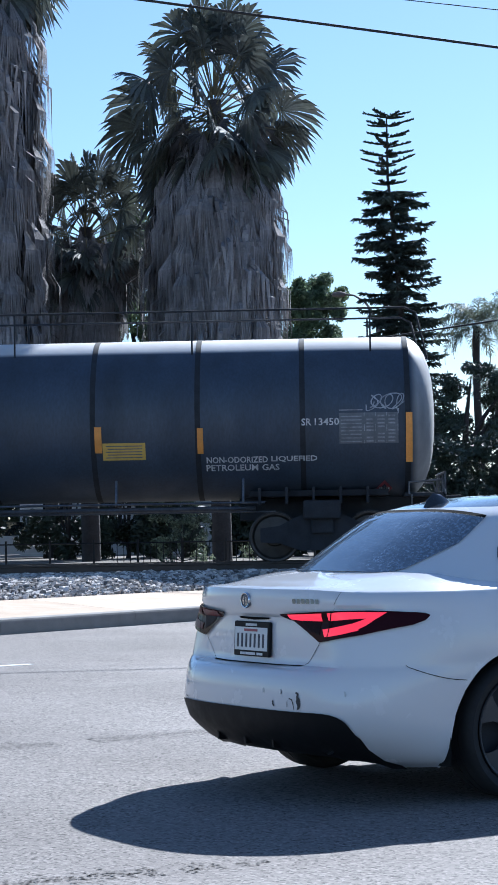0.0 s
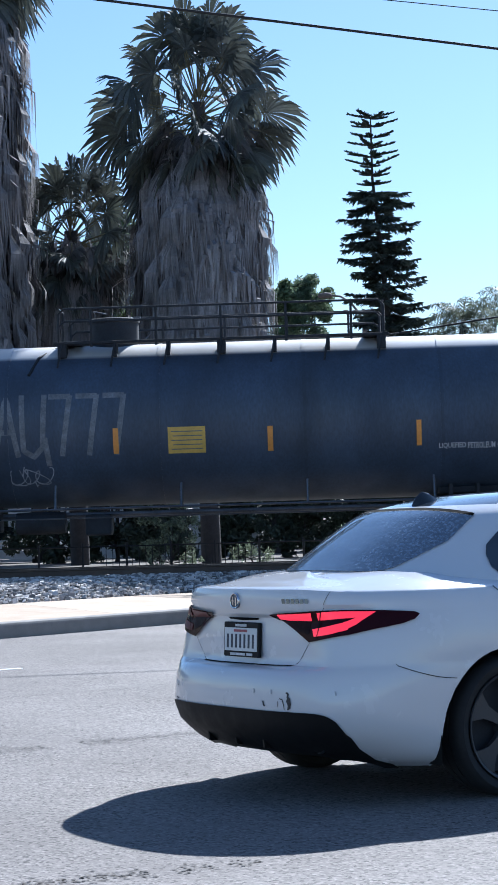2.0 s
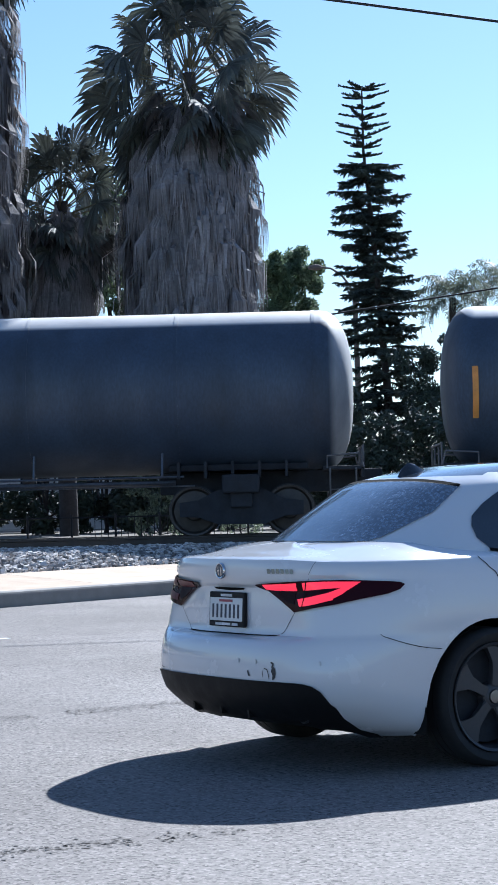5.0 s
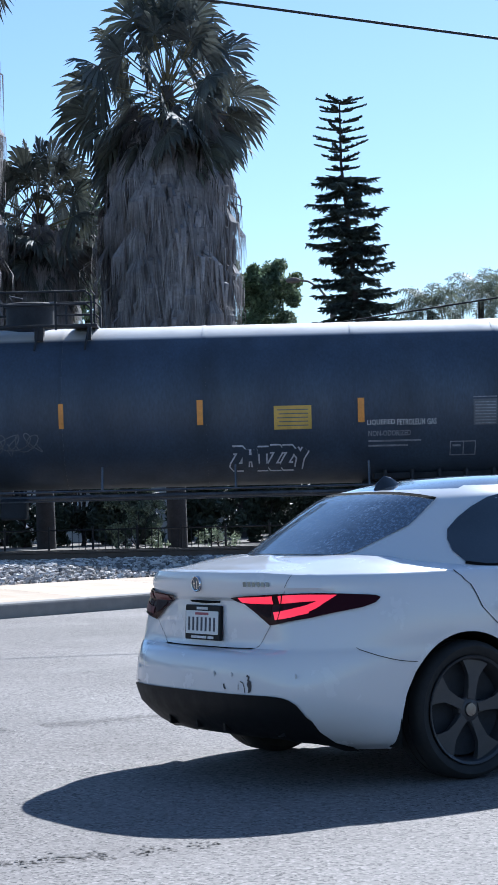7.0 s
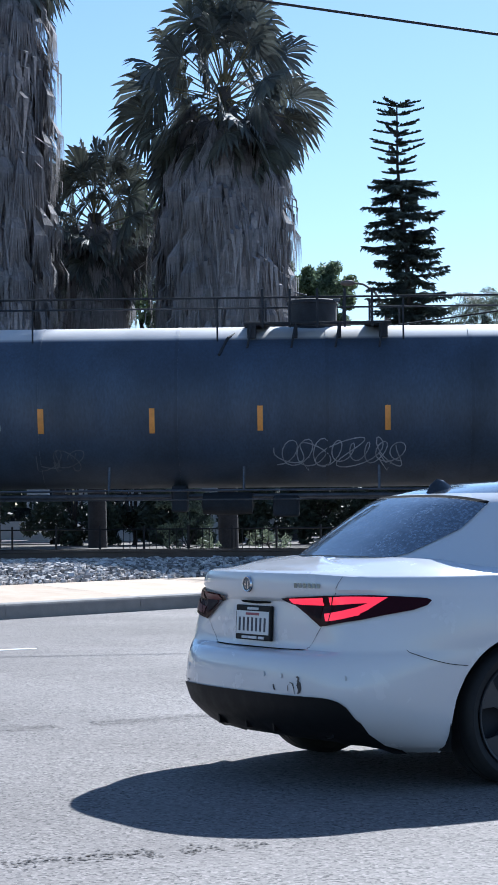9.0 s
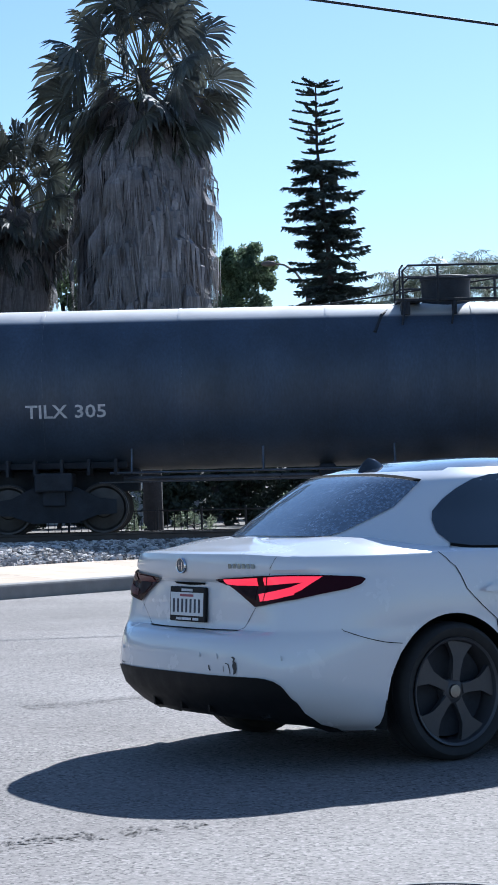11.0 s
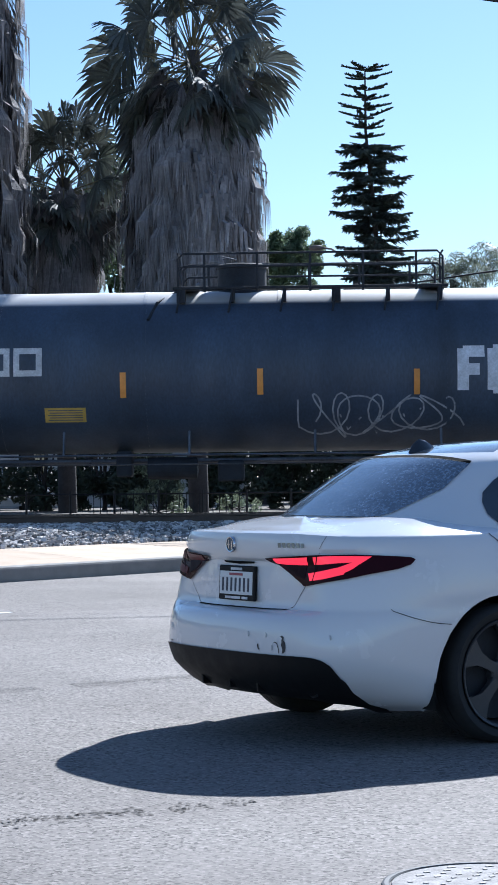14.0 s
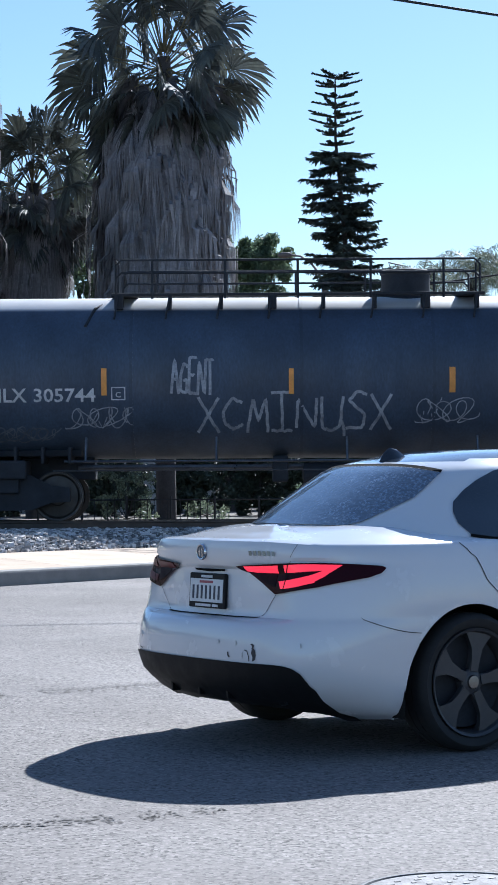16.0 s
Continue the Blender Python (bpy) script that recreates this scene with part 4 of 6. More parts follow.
def body_pt(u, z, inset=0.0):
    """A point of the body side. u: 0 at the rear middle, 1 at the end of the rear corner, 2 where the nose corner begins, 3 at the nose; negative: left side."""
    s, u = (-1, u) if u >= 0 else (1, -u)
    xr, w, n = lerp_table(LEVELS, z)
    w, xr = w - inset, xr + inset
    # the shelf over the bumper fades out towards the side
    if 0.45 < z < 0.93 and u < 3:
        f = max(0.0, min(1.0, (u - 0.22) / 0.3))
        f = f * f * (3 - 2 * f)
        xr += (-1.056 + 0.09 * (z - 0.45) / 0.48 - xr) * f
    if u <= 1:
        th = u * math.pi / 2
        x = xr + REAR_RUN * (1 - math.cos(th) ** (2 / n))
        lean = 0.045 * max(0.0, min(1.0, (z - 0.6) / 0.35))   # the rear corners lean in above the bumper
        y = w * math.sin(th) ** (2 / n) * (0.94 - lean + (0.06 + lean) * u)
    elif u <= 2:
        f = u - 1
        x = xr + REAR_RUN + (NOSE - FRONT_RUN - xr - REAR_RUN) * f
        y = w * (1 - 0.03 * math.sin(f * math.pi) - 0.02 * f)
    else:
        th = (3 - u) * math.pi / 2
        nose = NOSE - 0.25 * (z - 0.5) ** 2 - inset
        x = NOSE - FRONT_RUN + (nose - NOSE + FRONT_RUN) * math.cos(th) ** (2 / 2.2)
        y = w * 0.98 * math.sin(th) ** (2 / 2.2)
    if u < 0.5:
        z = max(z, 0.225 - 0.05 * max(0.0, (u - 0.3) / 0.2))
    # the boot lid ends in a small raised lip
    if z > 0.93 and u < 0.6:
        z += 0.016 * min(1.0, (z - 0.93) / 0.055) * max(0.0, min(1.0, (0.6 - u) / 0.3))
    drop = 1 - 0.20 * max(0.0, min(1.0, (x - 1.4) / 2.0)) * max(0.0, (z - 0.5) / 0.55)
    return Vector((x, s * y, z * drop))


def side_u(x, z):
    """The u at which the right side reaches x."""
    lo, hi = 0.0, 2.0
    for _ in range(30):
        m = (lo + hi) / 2
        lo, hi = (m, hi) if body_pt(m, z).x < x else (lo, m)
    return lo


def skin(bm, uz, out=0.004, rows=None):
    """A panel from rows of (u, z), laid proud of the body."""
    grid = []
    for row in uz:
        line = []
        for u, z in row:
            p = body_pt(u, z)
            du, dz = body_pt(u + 0.004, z) - p, body_pt(u, z + 0.006) - p
            n = dz.cross(du).normalized()
            if n.dot(p - Vector((0.6, 0, 0.5))) < 0:
                n.negate()
            line.append(p + n * out)
        grid.append(line)
    sheet(bm, grid)


def deck_z(x, y, w):
    """The top of boot and bonnet."""
    crown = 0.05 * (1 - (y / max(w, 0.1)) ** 2)
    rise = 0.075 * max(0.0, min(1.0, (x + 0.98) / 0.7))
    return 1.034 + crown * 0.6 + rise


# upper body: height, rear x on the middle line, front x, half width
GREEN = [(0.95, -0.66, 2.05, 0.84), (1.00, -0.60, 1.98, 0.835), (1.05, -0.54, 1.90, 0.805), (1.10, -0.46, 1.80, 0.77), (1.18, -0.34, 1.66, 0.715), (1.26, -0.21, 1.50, 0.675), (1.33, -0.09, 1.34, 0.635),
         (1.365, 0.0, 1.24, 0.60), (1.395, 0.14, 1.14, 0.55), (1.42, 0.28, 1.05, 0.48), (1.44, 0.46, 0.98, 0.36), (1.452, 0.66, 0.92, 0.18)]
ROOF_MID = 0.8


def green_pt(u, z):
    """A point of the upper body. u: 0 at the rear middle, 1 at the side, 2 at the front middle; negative: left side."""
    s, u = (-1, u) if u >= 0 else (1, -u)
    xr, xf, w = lerp_table(GREEN, z)
    n = 3.0
    if u <= 1:
        th = u * math.pi / 2
        return Vector((ROOF_MID - (ROOF_MID - xr) * math.cos(th) ** (2 / n), s * w * math.sin(th) ** (2 / 2.6), z + 0.0))
    th = max(0.0, 2 - u) * math.pi / 2
    return Vector((ROOF_MID + (xf - ROOF_MID) * math.cos(th) ** (2 / n), s * w * math.sin(th) ** (2 / 2.6), z))


def finer(row, k=4):
    """The same outline with k points to each of its steps."""
    return [(a[0] + (b[0] - a[0]) * i / k, a[1] + (b[1] - a[1]) * i / k) for a, b in zip(row, row[1:]) for i in range(k)] + [row[-1]]


def green_skin(bm, uz, out=0.004):
    grid = []
    for row in uz:
        line = []
        for u, z in row:
            p = green_pt(u, z)
            n = (green_pt(u, z + 0.01) - p).cross(green_pt(u + 0.01, z) - p).normalized()
            if n.dot(p - Vector((ROOF_MID, 0, 0.9))) < 0:
                n.negate()
            line.append(p + n * out)
        grid.append(line)
    sheet(bm, grid)


def blend_rows(lower, upper, k):
    return [[(a[0] + (b[0] - a[0]) * i / k, a[1] + (b[1] - a[1]) * i / k) for a, b in zip(lower, upper)] for i in range(k + 1)]


def sedan():
    car = thing("sedan", "white four-door sedan with lit red tail lamps and scuffed rear bumper", "car", at=CAR_AT)
    right = [k / 40 for k in range(0, 41)] + [1 + k / 72 for k in range(1, 73)] + [2 + k / 14 for k in range(1, 15)]
    ring = right + [-u for u in right[-2:0:-1]]
    zs = [0.17, 0.19, 0.21, 0.24, 0.27, 0.31, 0.35, 0.40, 0.45, 0.50, 0.55, 0.58, 0.60, 0.613, 0.625, 0.636, 0.645, 0.66, 0.69, 0.72, 0.76, 0.80, 0.84, 0.865, 0.875, 0.885, 0.91, 0.93, 0.95, 0.965, 0.977, 0.985, 0.993]
    bm = bmesh.new()
    rows = [[bm.verts.new(body_pt(u, z)) for u in ring] for z in zs]
    n = len(ring)
    # the top closes inwards as boot deck, shoulders and bonnet
    for k in range(1, 7):
        f = k / 6.5
        row = []
        for u in ring:
            p = body_pt(u, 0.993)
            q = Vector((min(max(p.x, -0.55), 2.9), 0, 0)).lerp(p, 1 - f)
            edge = abs(p.y) if abs(p.y) > 0.1 else 0.1
            lift = 0.02 * f ** 0.7 + (0.065 * max(0.0, min(1.0, (q.x + 0.93) / 0.5)) if q.x < 1.4 else 0.02)
            row.append(bm.verts.new(Vector((q.x, p.y * (1 - f), p.z + lift * min(1.0, f * 3)))))
        rows.append(row)
    # wheel arches: leave out the faces inside them and draw the rim of each opening onto its circle
    arch_z, arch_r = 0.30, 0.40

    def arch_of(p):
        for x in (-0.055, 2.80):
            if abs(p.y) > 0.55 and math.hypot(p.x - x, p.z - arch_z) < arch_r:
                return x
        return None
    inside = {v: arch_of(v.co) for row in rows for v in row}
    for a, b in zip(rows, rows[1:]):
        for k in range(n):
            q = (a[k], b[k], b[(k + 1) % n], a[(k + 1) % n])
            if not all(inside[v] is not None for v in q):
                bm.faces.new(q)
    for v, x in inside.items():
        if x is not None:
            d = Vector((v.co.x - x, 0, v.co.z - arch_z))
            if d.z < 0:
                d = Vector((arch_r * (1 if d.x > 0 else -1), 0, 0)) if abs(d.x) > 0.3 else d
                v.co.x = x + (arch_r if v.co.x > x else -arch_r)
            else:
                d = d.normalized() * arch_r
                v.co.x, v.co.z = x + d.x, arch_z + d.z
    bmesh.ops.delete(bm, geom=[v for v in bm.verts if not v.link_faces], context="VERTS")
    bm.faces.new([v for v in rows[-1]][::-1])
    bmesh.ops.recalc_face_normals(bm, faces=bm.faces[:])
    body = part("body", bm, M["car_white"], car, "white painted body shell")
    for x in (-0.055, 2.80):
        for sgn in (-1, 1):
            bm = bmesh.new()
            arc = [(x + 0.405 * math.cos(math.pi * k / 24), arch_z + 0.405 * math.sin(math.pi * k / 24)) for k in range(25)]
            arc = [(arc[0][0], 0.18)] + arc + [(arc[-1][0], 0.18)]
            sheet(bm, [[(u, sgn * y, z) for u, z in arc] for y in (0.905, 0.89, 0.55)] + [[(x, sgn * 0.55, arch_z) for _ in arc]])
            part("wheel_liner", bm, M["car_black"], car, "black wheel-arch liner", smooth=40)
    for p in body.data.polygons:
        p.use_smooth = True
    body.data.set_sharp_from_angle(angle=radians(32))
    # upper body
    bm = bmesh.new()
    gu = [k / 16 for k in range(33)]
    gring = gu + [-u for u in gu[-2:0:-1]]
    gz = [0.95, 0.98, 1.01, 1.04, 1.07, 1.10, 1.14, 1.18, 1.22, 1.26, 1.295, 1.33, 1.355, 1.38, 1.395, 1.41, 1.42, 1.43, 1.44, 1.447, 1.452]
    rows = [[bm.verts.new(green_pt(u, z)) for u in gring] for z in gz]
    n = len(gring)
    for a, b in zip(rows, rows[1:]):
        for k in range(n):
            bm.faces.new((a[k], b[k], b[(k + 1) % n], a[(k + 1) % n]))
    bm.faces.new(rows[-1])
    for f in bm.faces:
        c = f.calc_center_median()
        f.material_index = 1 if c.z > (1.372 if c.x < 0.3 else 1.388) and c.x < 1.2 else 0
    bmesh.ops.recalc_face_normals(bm, faces=bm.faces[:])
    part("roof", bm, [M["car_white"], M["roof_glass"]], car, "white pillars and dark glass roof", smooth=40)
    # glass
    bm = bmesh.new()
    k = 16
    low = [(-0.33 + 0.66 * i / k, 1.071 - 0.010 * abs(2 * i / k - 1) ** 2 + 0.022 * abs(2 * i / k - 1) ** 10) for i in range(k + 1)]
    mid = [(-0.478 + 0.956 * i / k, 1.20) for i in range(k + 1)]
    top = [(-0.512 + 1.024 * i / k, 1.356 - 0.035 * abs(2 * i / k - 1) ** 2.5) for i in range(k + 1)]
    green_skin(bm, blend_rows(low, mid, 7) + blend_rows(mid, top, 8)[1:], 0.005)
    glass = part("rear_window", bm, M["rear_glass"], car, "dark tinted rear window, sky reflection partly painted as blue mottle", smooth=60)
    bm = bmesh.new()
    edge = [(u, z + 0.012) for u, z in top]
    green_skin(bm, blend_rows(top, edge, 1), 0.006)
    part("window_trim", bm, M["seam"], glass)
    for s in (1, -1):
        bm = bmesh.new()
        low = [(0.648, 1.177), (0.66, 1.13), (0.69, 1.075), (0.737, 1.024), (0.80, 1.008), (0.90, 1.003), (1.0, 1.0), (1.2, 1.0), (1.4, 1.0), (1.6, 1.01)]
        top = [(0.648, 1.18), (0.665, 1.235), (0.70, 1.285), (0.758, 1.330), (0.827, 1.352), (0.92, 1.362), (1.0, 1.364), (1.2, 1.345), (1.38, 1.26), (1.6, 1.02)]
        green_skin(bm, [[(s * u, z) for u, z in row] for row in blend_rows(low, top, 8)], 0.005)
        win = part("side_window", bm, M["car_glass"], car, "dark tinted side window", smooth=60)
        bm = bmesh.new()
        low2 = [(u, z - 0.014) for u, z in low[3:]]
        green_skin(bm, [[(s * u, z) for u, z in row] for row in blend_rows(low2, low[3:], 1)], 0.007)
        part("window_trim", bm, M["seam"], win)
    bm = bmesh.new()
    for s in (1, -1):
        low = [(s * (1.68 + 0.32 * i / 8), 1.03) for i in range(9)]
        top = [(s * (1.60 + 0.40 * i / 8), 1.33) for i in range(9)]
        green_skin(bm, blend_rows(low, top, 6), 0.005)
    part("windscreen", bm, M["car_glass"], car, smooth=60)
    # black lower rear panel with diffuser fins
    bm = bmesh.new()
    k = 30
    top = [(-0.588 + 1.176 * i / k, 0.172 + 0.27 * (1 - abs(2 * i / k - 1) ** 11) ** 0.7) for i in range(k + 1)]
    low = [(u, min(z - 0.002, 0.168)) for u, z in top]
    skin(bm, blend_rows(low, top, 6), 0.008)
    dif = part("diffuser", bm, M["car_black"], car, "black plastic lower bumper and diffuser", smooth=50)
    bm = bmesh.new()
    for y in (-0.2, 0.05, 0.3):
        prism(bm, [(-0.985, 0.33), (-0.975, 0.25), (-0.5, 0.22), (-0.5, 0.33)], 0.014, Matrix(((1, 0, 0, 0), (0, 0, 1, y), (0, 1, 0, 0), (0, 0, 0, 1))))
    part("fin", bm, M["car_black"], dif, "black diffuser fin row")
    for y in (-0.52, 0.44):
        bm = bmesh.new()
        lathe(bm, [(0.058, -0.2), (0.058, 0.0), (0.054, 0.006), (0.048, 0.0), (0.048, -0.2)], Matrix.Translation((-0.88, y, 0.295)) @ Matrix.Rotation(radians(-90), 4, "Y"), 28)
        part("exhaust_tip", bm, M["chrome_dark"], dif, "dark round exhaust tip", smooth=40)
    # underbody and inner arches
    bm = bmesh.new()
    box(bm, (1.4, 0, 0.27), (4.2, 1.5, 0.08), bevel=0.02)
    lathe(bm, [(0, -0.5), (0.09, -0.48), (0.1, 0), (0.09, 0.48), (0, 0.5)], Matrix.Translation((-0.45, 0.0, 0.27)) @ Matrix.Rotation(radians(90), 4, "X"), 20)
    part("underbody", bm, M["car_black"], car)
    # tail lamps
    for s in (1, -1):
        low = [(0.123, 0.883), (0.16, 0.856), (0.20, 0.828), (0.25, 0.793), (0.306, 0.756), (0.37, 0.765), (0.43, 0.775), (0.553, 0.793), (0.67, 0.815), (0.80, 0.837), (0.855, 0.856), (0.875, 0.876)]
        top = [(0.123, 0.886), (0.155, 0.890), (0.19, 0.893), (0.22, 0.896), (0.267, 0.898), (0.34, 0.901), (0.43, 0.902), (0.59, 0.903), (0.70, 0.899), (0.81, 0.893), (0.855, 0.889), (0.875, 0.880)]
        bm = bmesh.new()
        skin(bm, [[(s * u, z) for u, z in row] for row in blend_rows(finer(low), finer(top), 9)], 0.011)
        lamp = part("tail_lamp", bm, M["lamp_dark"], car, "smoked red tail lamp with lit brake light", smooth=60)
        for lo, hi in (([(0.165, 0.870), (0.22, 0.864), (0.28, 0.861), (0.335, 0.860)], [(0.165, 0.888), (0.22, 0.890), (0.28, 0.892), (0.35, 0.893)]),
                       ([(0.375, 0.858), (0.45, 0.861), (0.52, 0.864), (0.60, 0.868)], [(0.38, 0.893), (0.45, 0.895), (0.54, 0.895), (0.675, 0.893)]),
                       ([(0.50, 0.806), (0.54, 0.818), (0.58, 0.836), (0.61, 0.856)], [(0.49, 0.838), (0.53, 0.850), (0.58, 0.868), (0.675, 0.893)]),
                       ([(0.345, 0.782), (0.40, 0.787), (0.46, 0.796), (0.54, 0.812)], [(0.335, 0.815), (0.39, 0.822), (0.45, 0.832), (0.54, 0.850)])):
            bm = bmesh.new()
            skin(bm, [[(s * u, z) for u, z in row] for row in blend_rows(finer(lo), finer(hi), 3)], 0.0145)
            part("light_bar", bm, M["lamp_lit"] if s > 0 else M["lamp_dim"], lamp, "glowing red light bar" if s > 0 else "dim red light bar", smooth=60)
        bm = bmesh.new()
        skin(bm, [[(s * u, z) for u, z in row] for row in blend_rows([(0.215, 0.835), (0.26, 0.806), (0.31, 0.79)], [(0.21, 0.858), (0.26, 0.858), (0.33, 0.858)], 4)], 0.013)
        part("reverse_light", bm, M["lamp_clear"], lamp, "clear reversing light segment")
        bm = bmesh.new()
        skin(bm, [[(s * u, z) for u, z in row] for row in blend_rows([(0.358, 0.772), (0.38, 0.83), (0.40, 0.9)], [(0.364, 0.772), (0.386, 0.83), (0.406, 0.9)], 1)], 0.016)
        part("lens_seam", bm, M["seam"], lamp)
        # panel gaps: boot lid edge, bumper joint, rear door, fuel side
        gaps = [[(0.404, 0.902), (0.42, 0.925), (0.445, 0.955), (0.47, 0.982)], [(0.785, 0.656), (0.80, 0.645), (0.86, 0.626), (0.94, 0.600), (1.012, 0.575)],
                [(1.09, 0.99), (1.105, 0.96), (1.125, 0.88), (1.14, 0.81), (1.175, 0.73), (1.21, 0.66), (1.225, 0.5), (1.23, 0.3)], [(1.62, 0.97), (1.63, 0.7), (1.63, 0.3)], [(0.306, 0.755), (0.26, 0.70), (0.225, 0.655), (0.2, 0.642), (0.1, 0.640), (0.0, 0.640)]]
        for g in gaps:
            bm = bmesh.new()
            dense = []
            for a, b in zip(g, g[1:]):
                dense += [(a[0] + (b[0] - a[0]) * i / 4, a[1] + (b[1] - a[1]) * i / 4) for i in range(4)]
            dense.append(g[-1])
            flat = abs(g[-1][0] - g[0][0]) > abs(g[-1][1] - g[0][1])
            o = (0.0, 0.0032) if flat else (0.0022, 0.0)
            skin(bm, [[(s * u, z) for u, z in dense], [(s * (u + o[0]), z + o[1]) for u, z in dense]], 0.0025)
            part("panel_gap", bm, M["seam"], car)
        # door handle
        bm = bmesh.new()
        skin(bm, blend_rows([(s * 1.175, 0.795), (s * 1.19, 0.79), (s * 1.26, 0.79), (s * 1.28, 0.797)], [(s * 1.175, 0.805), (s * 1.19, 0.822), (s * 1.26, 0.822), (s * 1.28, 0.81)], 2), 0.03)
        part("door_handle", bm, M["car_white"], car, "white door handle", smooth=60)
        # sill
        bm = bmesh.new()
        skin(bm, blend_rows([(s * (1.24 + 0.05 * i), 0.175) for i in range(14)], [(s * (1.24 + 0.05 * i), 0.235) for i in range(14)], 2), 0.012)
        part("side_skirt", bm, M["car_white"], car, smooth=60)
    # number plate in a black frame, its characters as plain bars
    def on_lid(y, z, out):
        u = 0.0
        lo, hi = 0.0, 0.9
        for _ in range(30):
            m = (lo + hi) / 2
            lo, hi = (m, hi) if abs(body_pt(m, z).y) < abs(y) else (lo, m)
        p = body_pt(lo, z)
        return Vector((p.x - out, y, z))
    zc = 0.757
    bm = bmesh.new()
    box(bm, (0, 0, 0), (0.02, 0.318, 0.168), bevel=0.006)
    plate = part("plate_frame", bm, M["car_black"], car, "black number plate frame", at=pose(on_lid(0, zc, 0.012).x, 0.0, zc, 0, 3, 0))
    bm = bmesh.new()
    box(bm, (-0.011, 0, 0.0), (0.004, 0.292, 0.112), bevel=0.001)
    part("number_plate", bm, mat("plate_white", (0.62, 0.63, 0.64), 0.4, vary=0.06), plate, "white number plate with dark bars")
    for k in range(7):
        bm = bmesh.new()
        box(bm, (-0.0135, 0.115 - 0.038 * k, -0.008), (0.002, 0.016, 0.066), bevel=0.0005)
        part("plate_bar", bm, mat("plate_ink", (0.03, 0.035, 0.06), 0.5, vary=0.1) if k == 0 else bpy.data.materials["plate_ink"], plate)
    for y0, z0, w in ((0.0, 0.068, 0.1), (0.07, -0.071, 0.05), (-0.0, -0.071, 0.08), (-0.08, -0.071, 0.05)):
        bm = bmesh.new()
        box(bm, (-0.011, y0, z0), (0.003, w, 0.012))
        part("frame_bar", bm, M["white_paint"], plate)
    bm = bmesh.new()
    box(bm, (-0.0135, 0.0, 0.042), (0.002, 0.12, 0.012))
    part("plate_line", bm, M["red"], plate)
    # round badge and model script as plain shapes
    zb = 0.945
    at = Matrix.Translation(on_lid(0.005, zb, 0.002)) @ Matrix.Rotation(radians(-90), 4, "Y")
    bm = bmesh.new()
    lathe(bm, [(0, 0.008), (0.03, 0.008), (0.033, 0.004), (0.033, 0.0)], None, 32)
    badge = part("badge", bm, M["panel_grey"], car, "round grey and chrome boot badge", smooth=40, at=at)
    bm = bmesh.new()
    lathe(bm, [(0.031, 0.0), (0.032, 0.011), (0.036, 0.012), (0.0385, 0.009), (0.039, 0.0)], None, 32)
    part("badge_ring", bm, M["chrome"], badge, smooth=40)
    bm = bmesh.new()
    box(bm, (0, 0.012, 0.009), (0.04, 0.006, 0.004)), box(bm, (0, 0.012, 0.009), (0.006, 0.02, 0.004)), box(bm, (-0.004, -0.013, 0.009), (0.04, 0.008, 0.004))
    part("badge_mark", bm, M["chrome"], badge)
    for k in range(6):
        bm = bmesh.new()
        u0 = 0.212 + 0.0245 * k
        skin(bm, [[(u0, 0.934), (u0 + 0.016, 0.934)], [(u0, 0.951), (u0 + 0.016, 0.951)]], 0.006)
        part("script_bar", bm, M["chrome_dark"], car)
    # shark-fin aerial
    bm = bmesh.new()
    xs = [0.10, 0.135, 0.175, 0.22, 0.27]
    prof = [(0.014, 0.034), (0.066, 0.046), (0.088, 0.048), (0.072, 0.042), (0.014, 0.026)]
    rows = []
    for x, (h, w) in zip(xs, prof):
        z = 1.345 + 0.19 * (x - 0.05)
        rows.append([Vector((x - (0.02 if j in (3, 4, 5) else 0), w * math.cos(math.pi * j / 8) * (1 - 0.75 * math.sin(math.pi * j / 8)), z + h * math.sin(math.pi * j / 8) ** 0.8)) for j in range(9)])
    sheet(bm, rows)
    for r in (rows[0], rows[-1]):
        bm.faces.new([bm.verts.new(p) for p in r])
    part("shark_fin_aerial", bm, M["gloss_black"], car, "glossy black shark-fin aerial", smooth=50)
    # boot release pocket, parking sensors, scrapes on the bumper
    bm = bmesh.new()
    skin(bm, [[(-0.045, 0.853), (0.0, 0.848), (0.045, 0.853)], [(-0.05, 0.868), (0.0, 0.868), (0.05, 0.868)]], 0.006)
    part("boot_release", bm, M["seam"], car)
    for u in (-0.3, 0.085, 0.17, 0.5):
        bm = bmesh.new()
        lathe(bm, [(0, 0.002), (0.011, 0.002), (0.0115, 0.0)], None, 16)
        p = body_pt(u, 0.53)
        part("parking_sensor", bm, M["sensor"], car, at=look(p, p + Vector((1, -0.25 * (1 if u > 0 else -1), 0))))
    for pts, w in (([(0.252, 0.53), (0.262, 0.522), (0.258, 0.508), (0.268, 0.50), (0.272, 0.475), (0.268, 0.455)], 0.012), ([(0.262, 0.505), (0.258, 0.49), (0.266, 0.47), (0.262, 0.45)], 0.016),
                   ([(0.205, 0.46), (0.205, 0.485), (0.215, 0.50), (0.23, 0.495), (0.238, 0.47), (0.24, 0.45)], 0.004), ([(0.13, 0.485), (0.132, 0.468), (0.138, 0.46)], 0.007),
                   ([(-0.30, 0.525), (-0.302, 0.505)], 0.006), ([(-0.345, 0.455), (-0.30, 0.450)], 0.006)):
        bm = bmesh.new()
        skin(bm, [[(u - w * 0.4, z - 0.002) for u, z in pts], [(u + w * 0.4, z + 0.002) for u, z in pts]], 0.003)
        part("scrape", bm, M["scrape"], car, "dark scrape in the bumper paint")
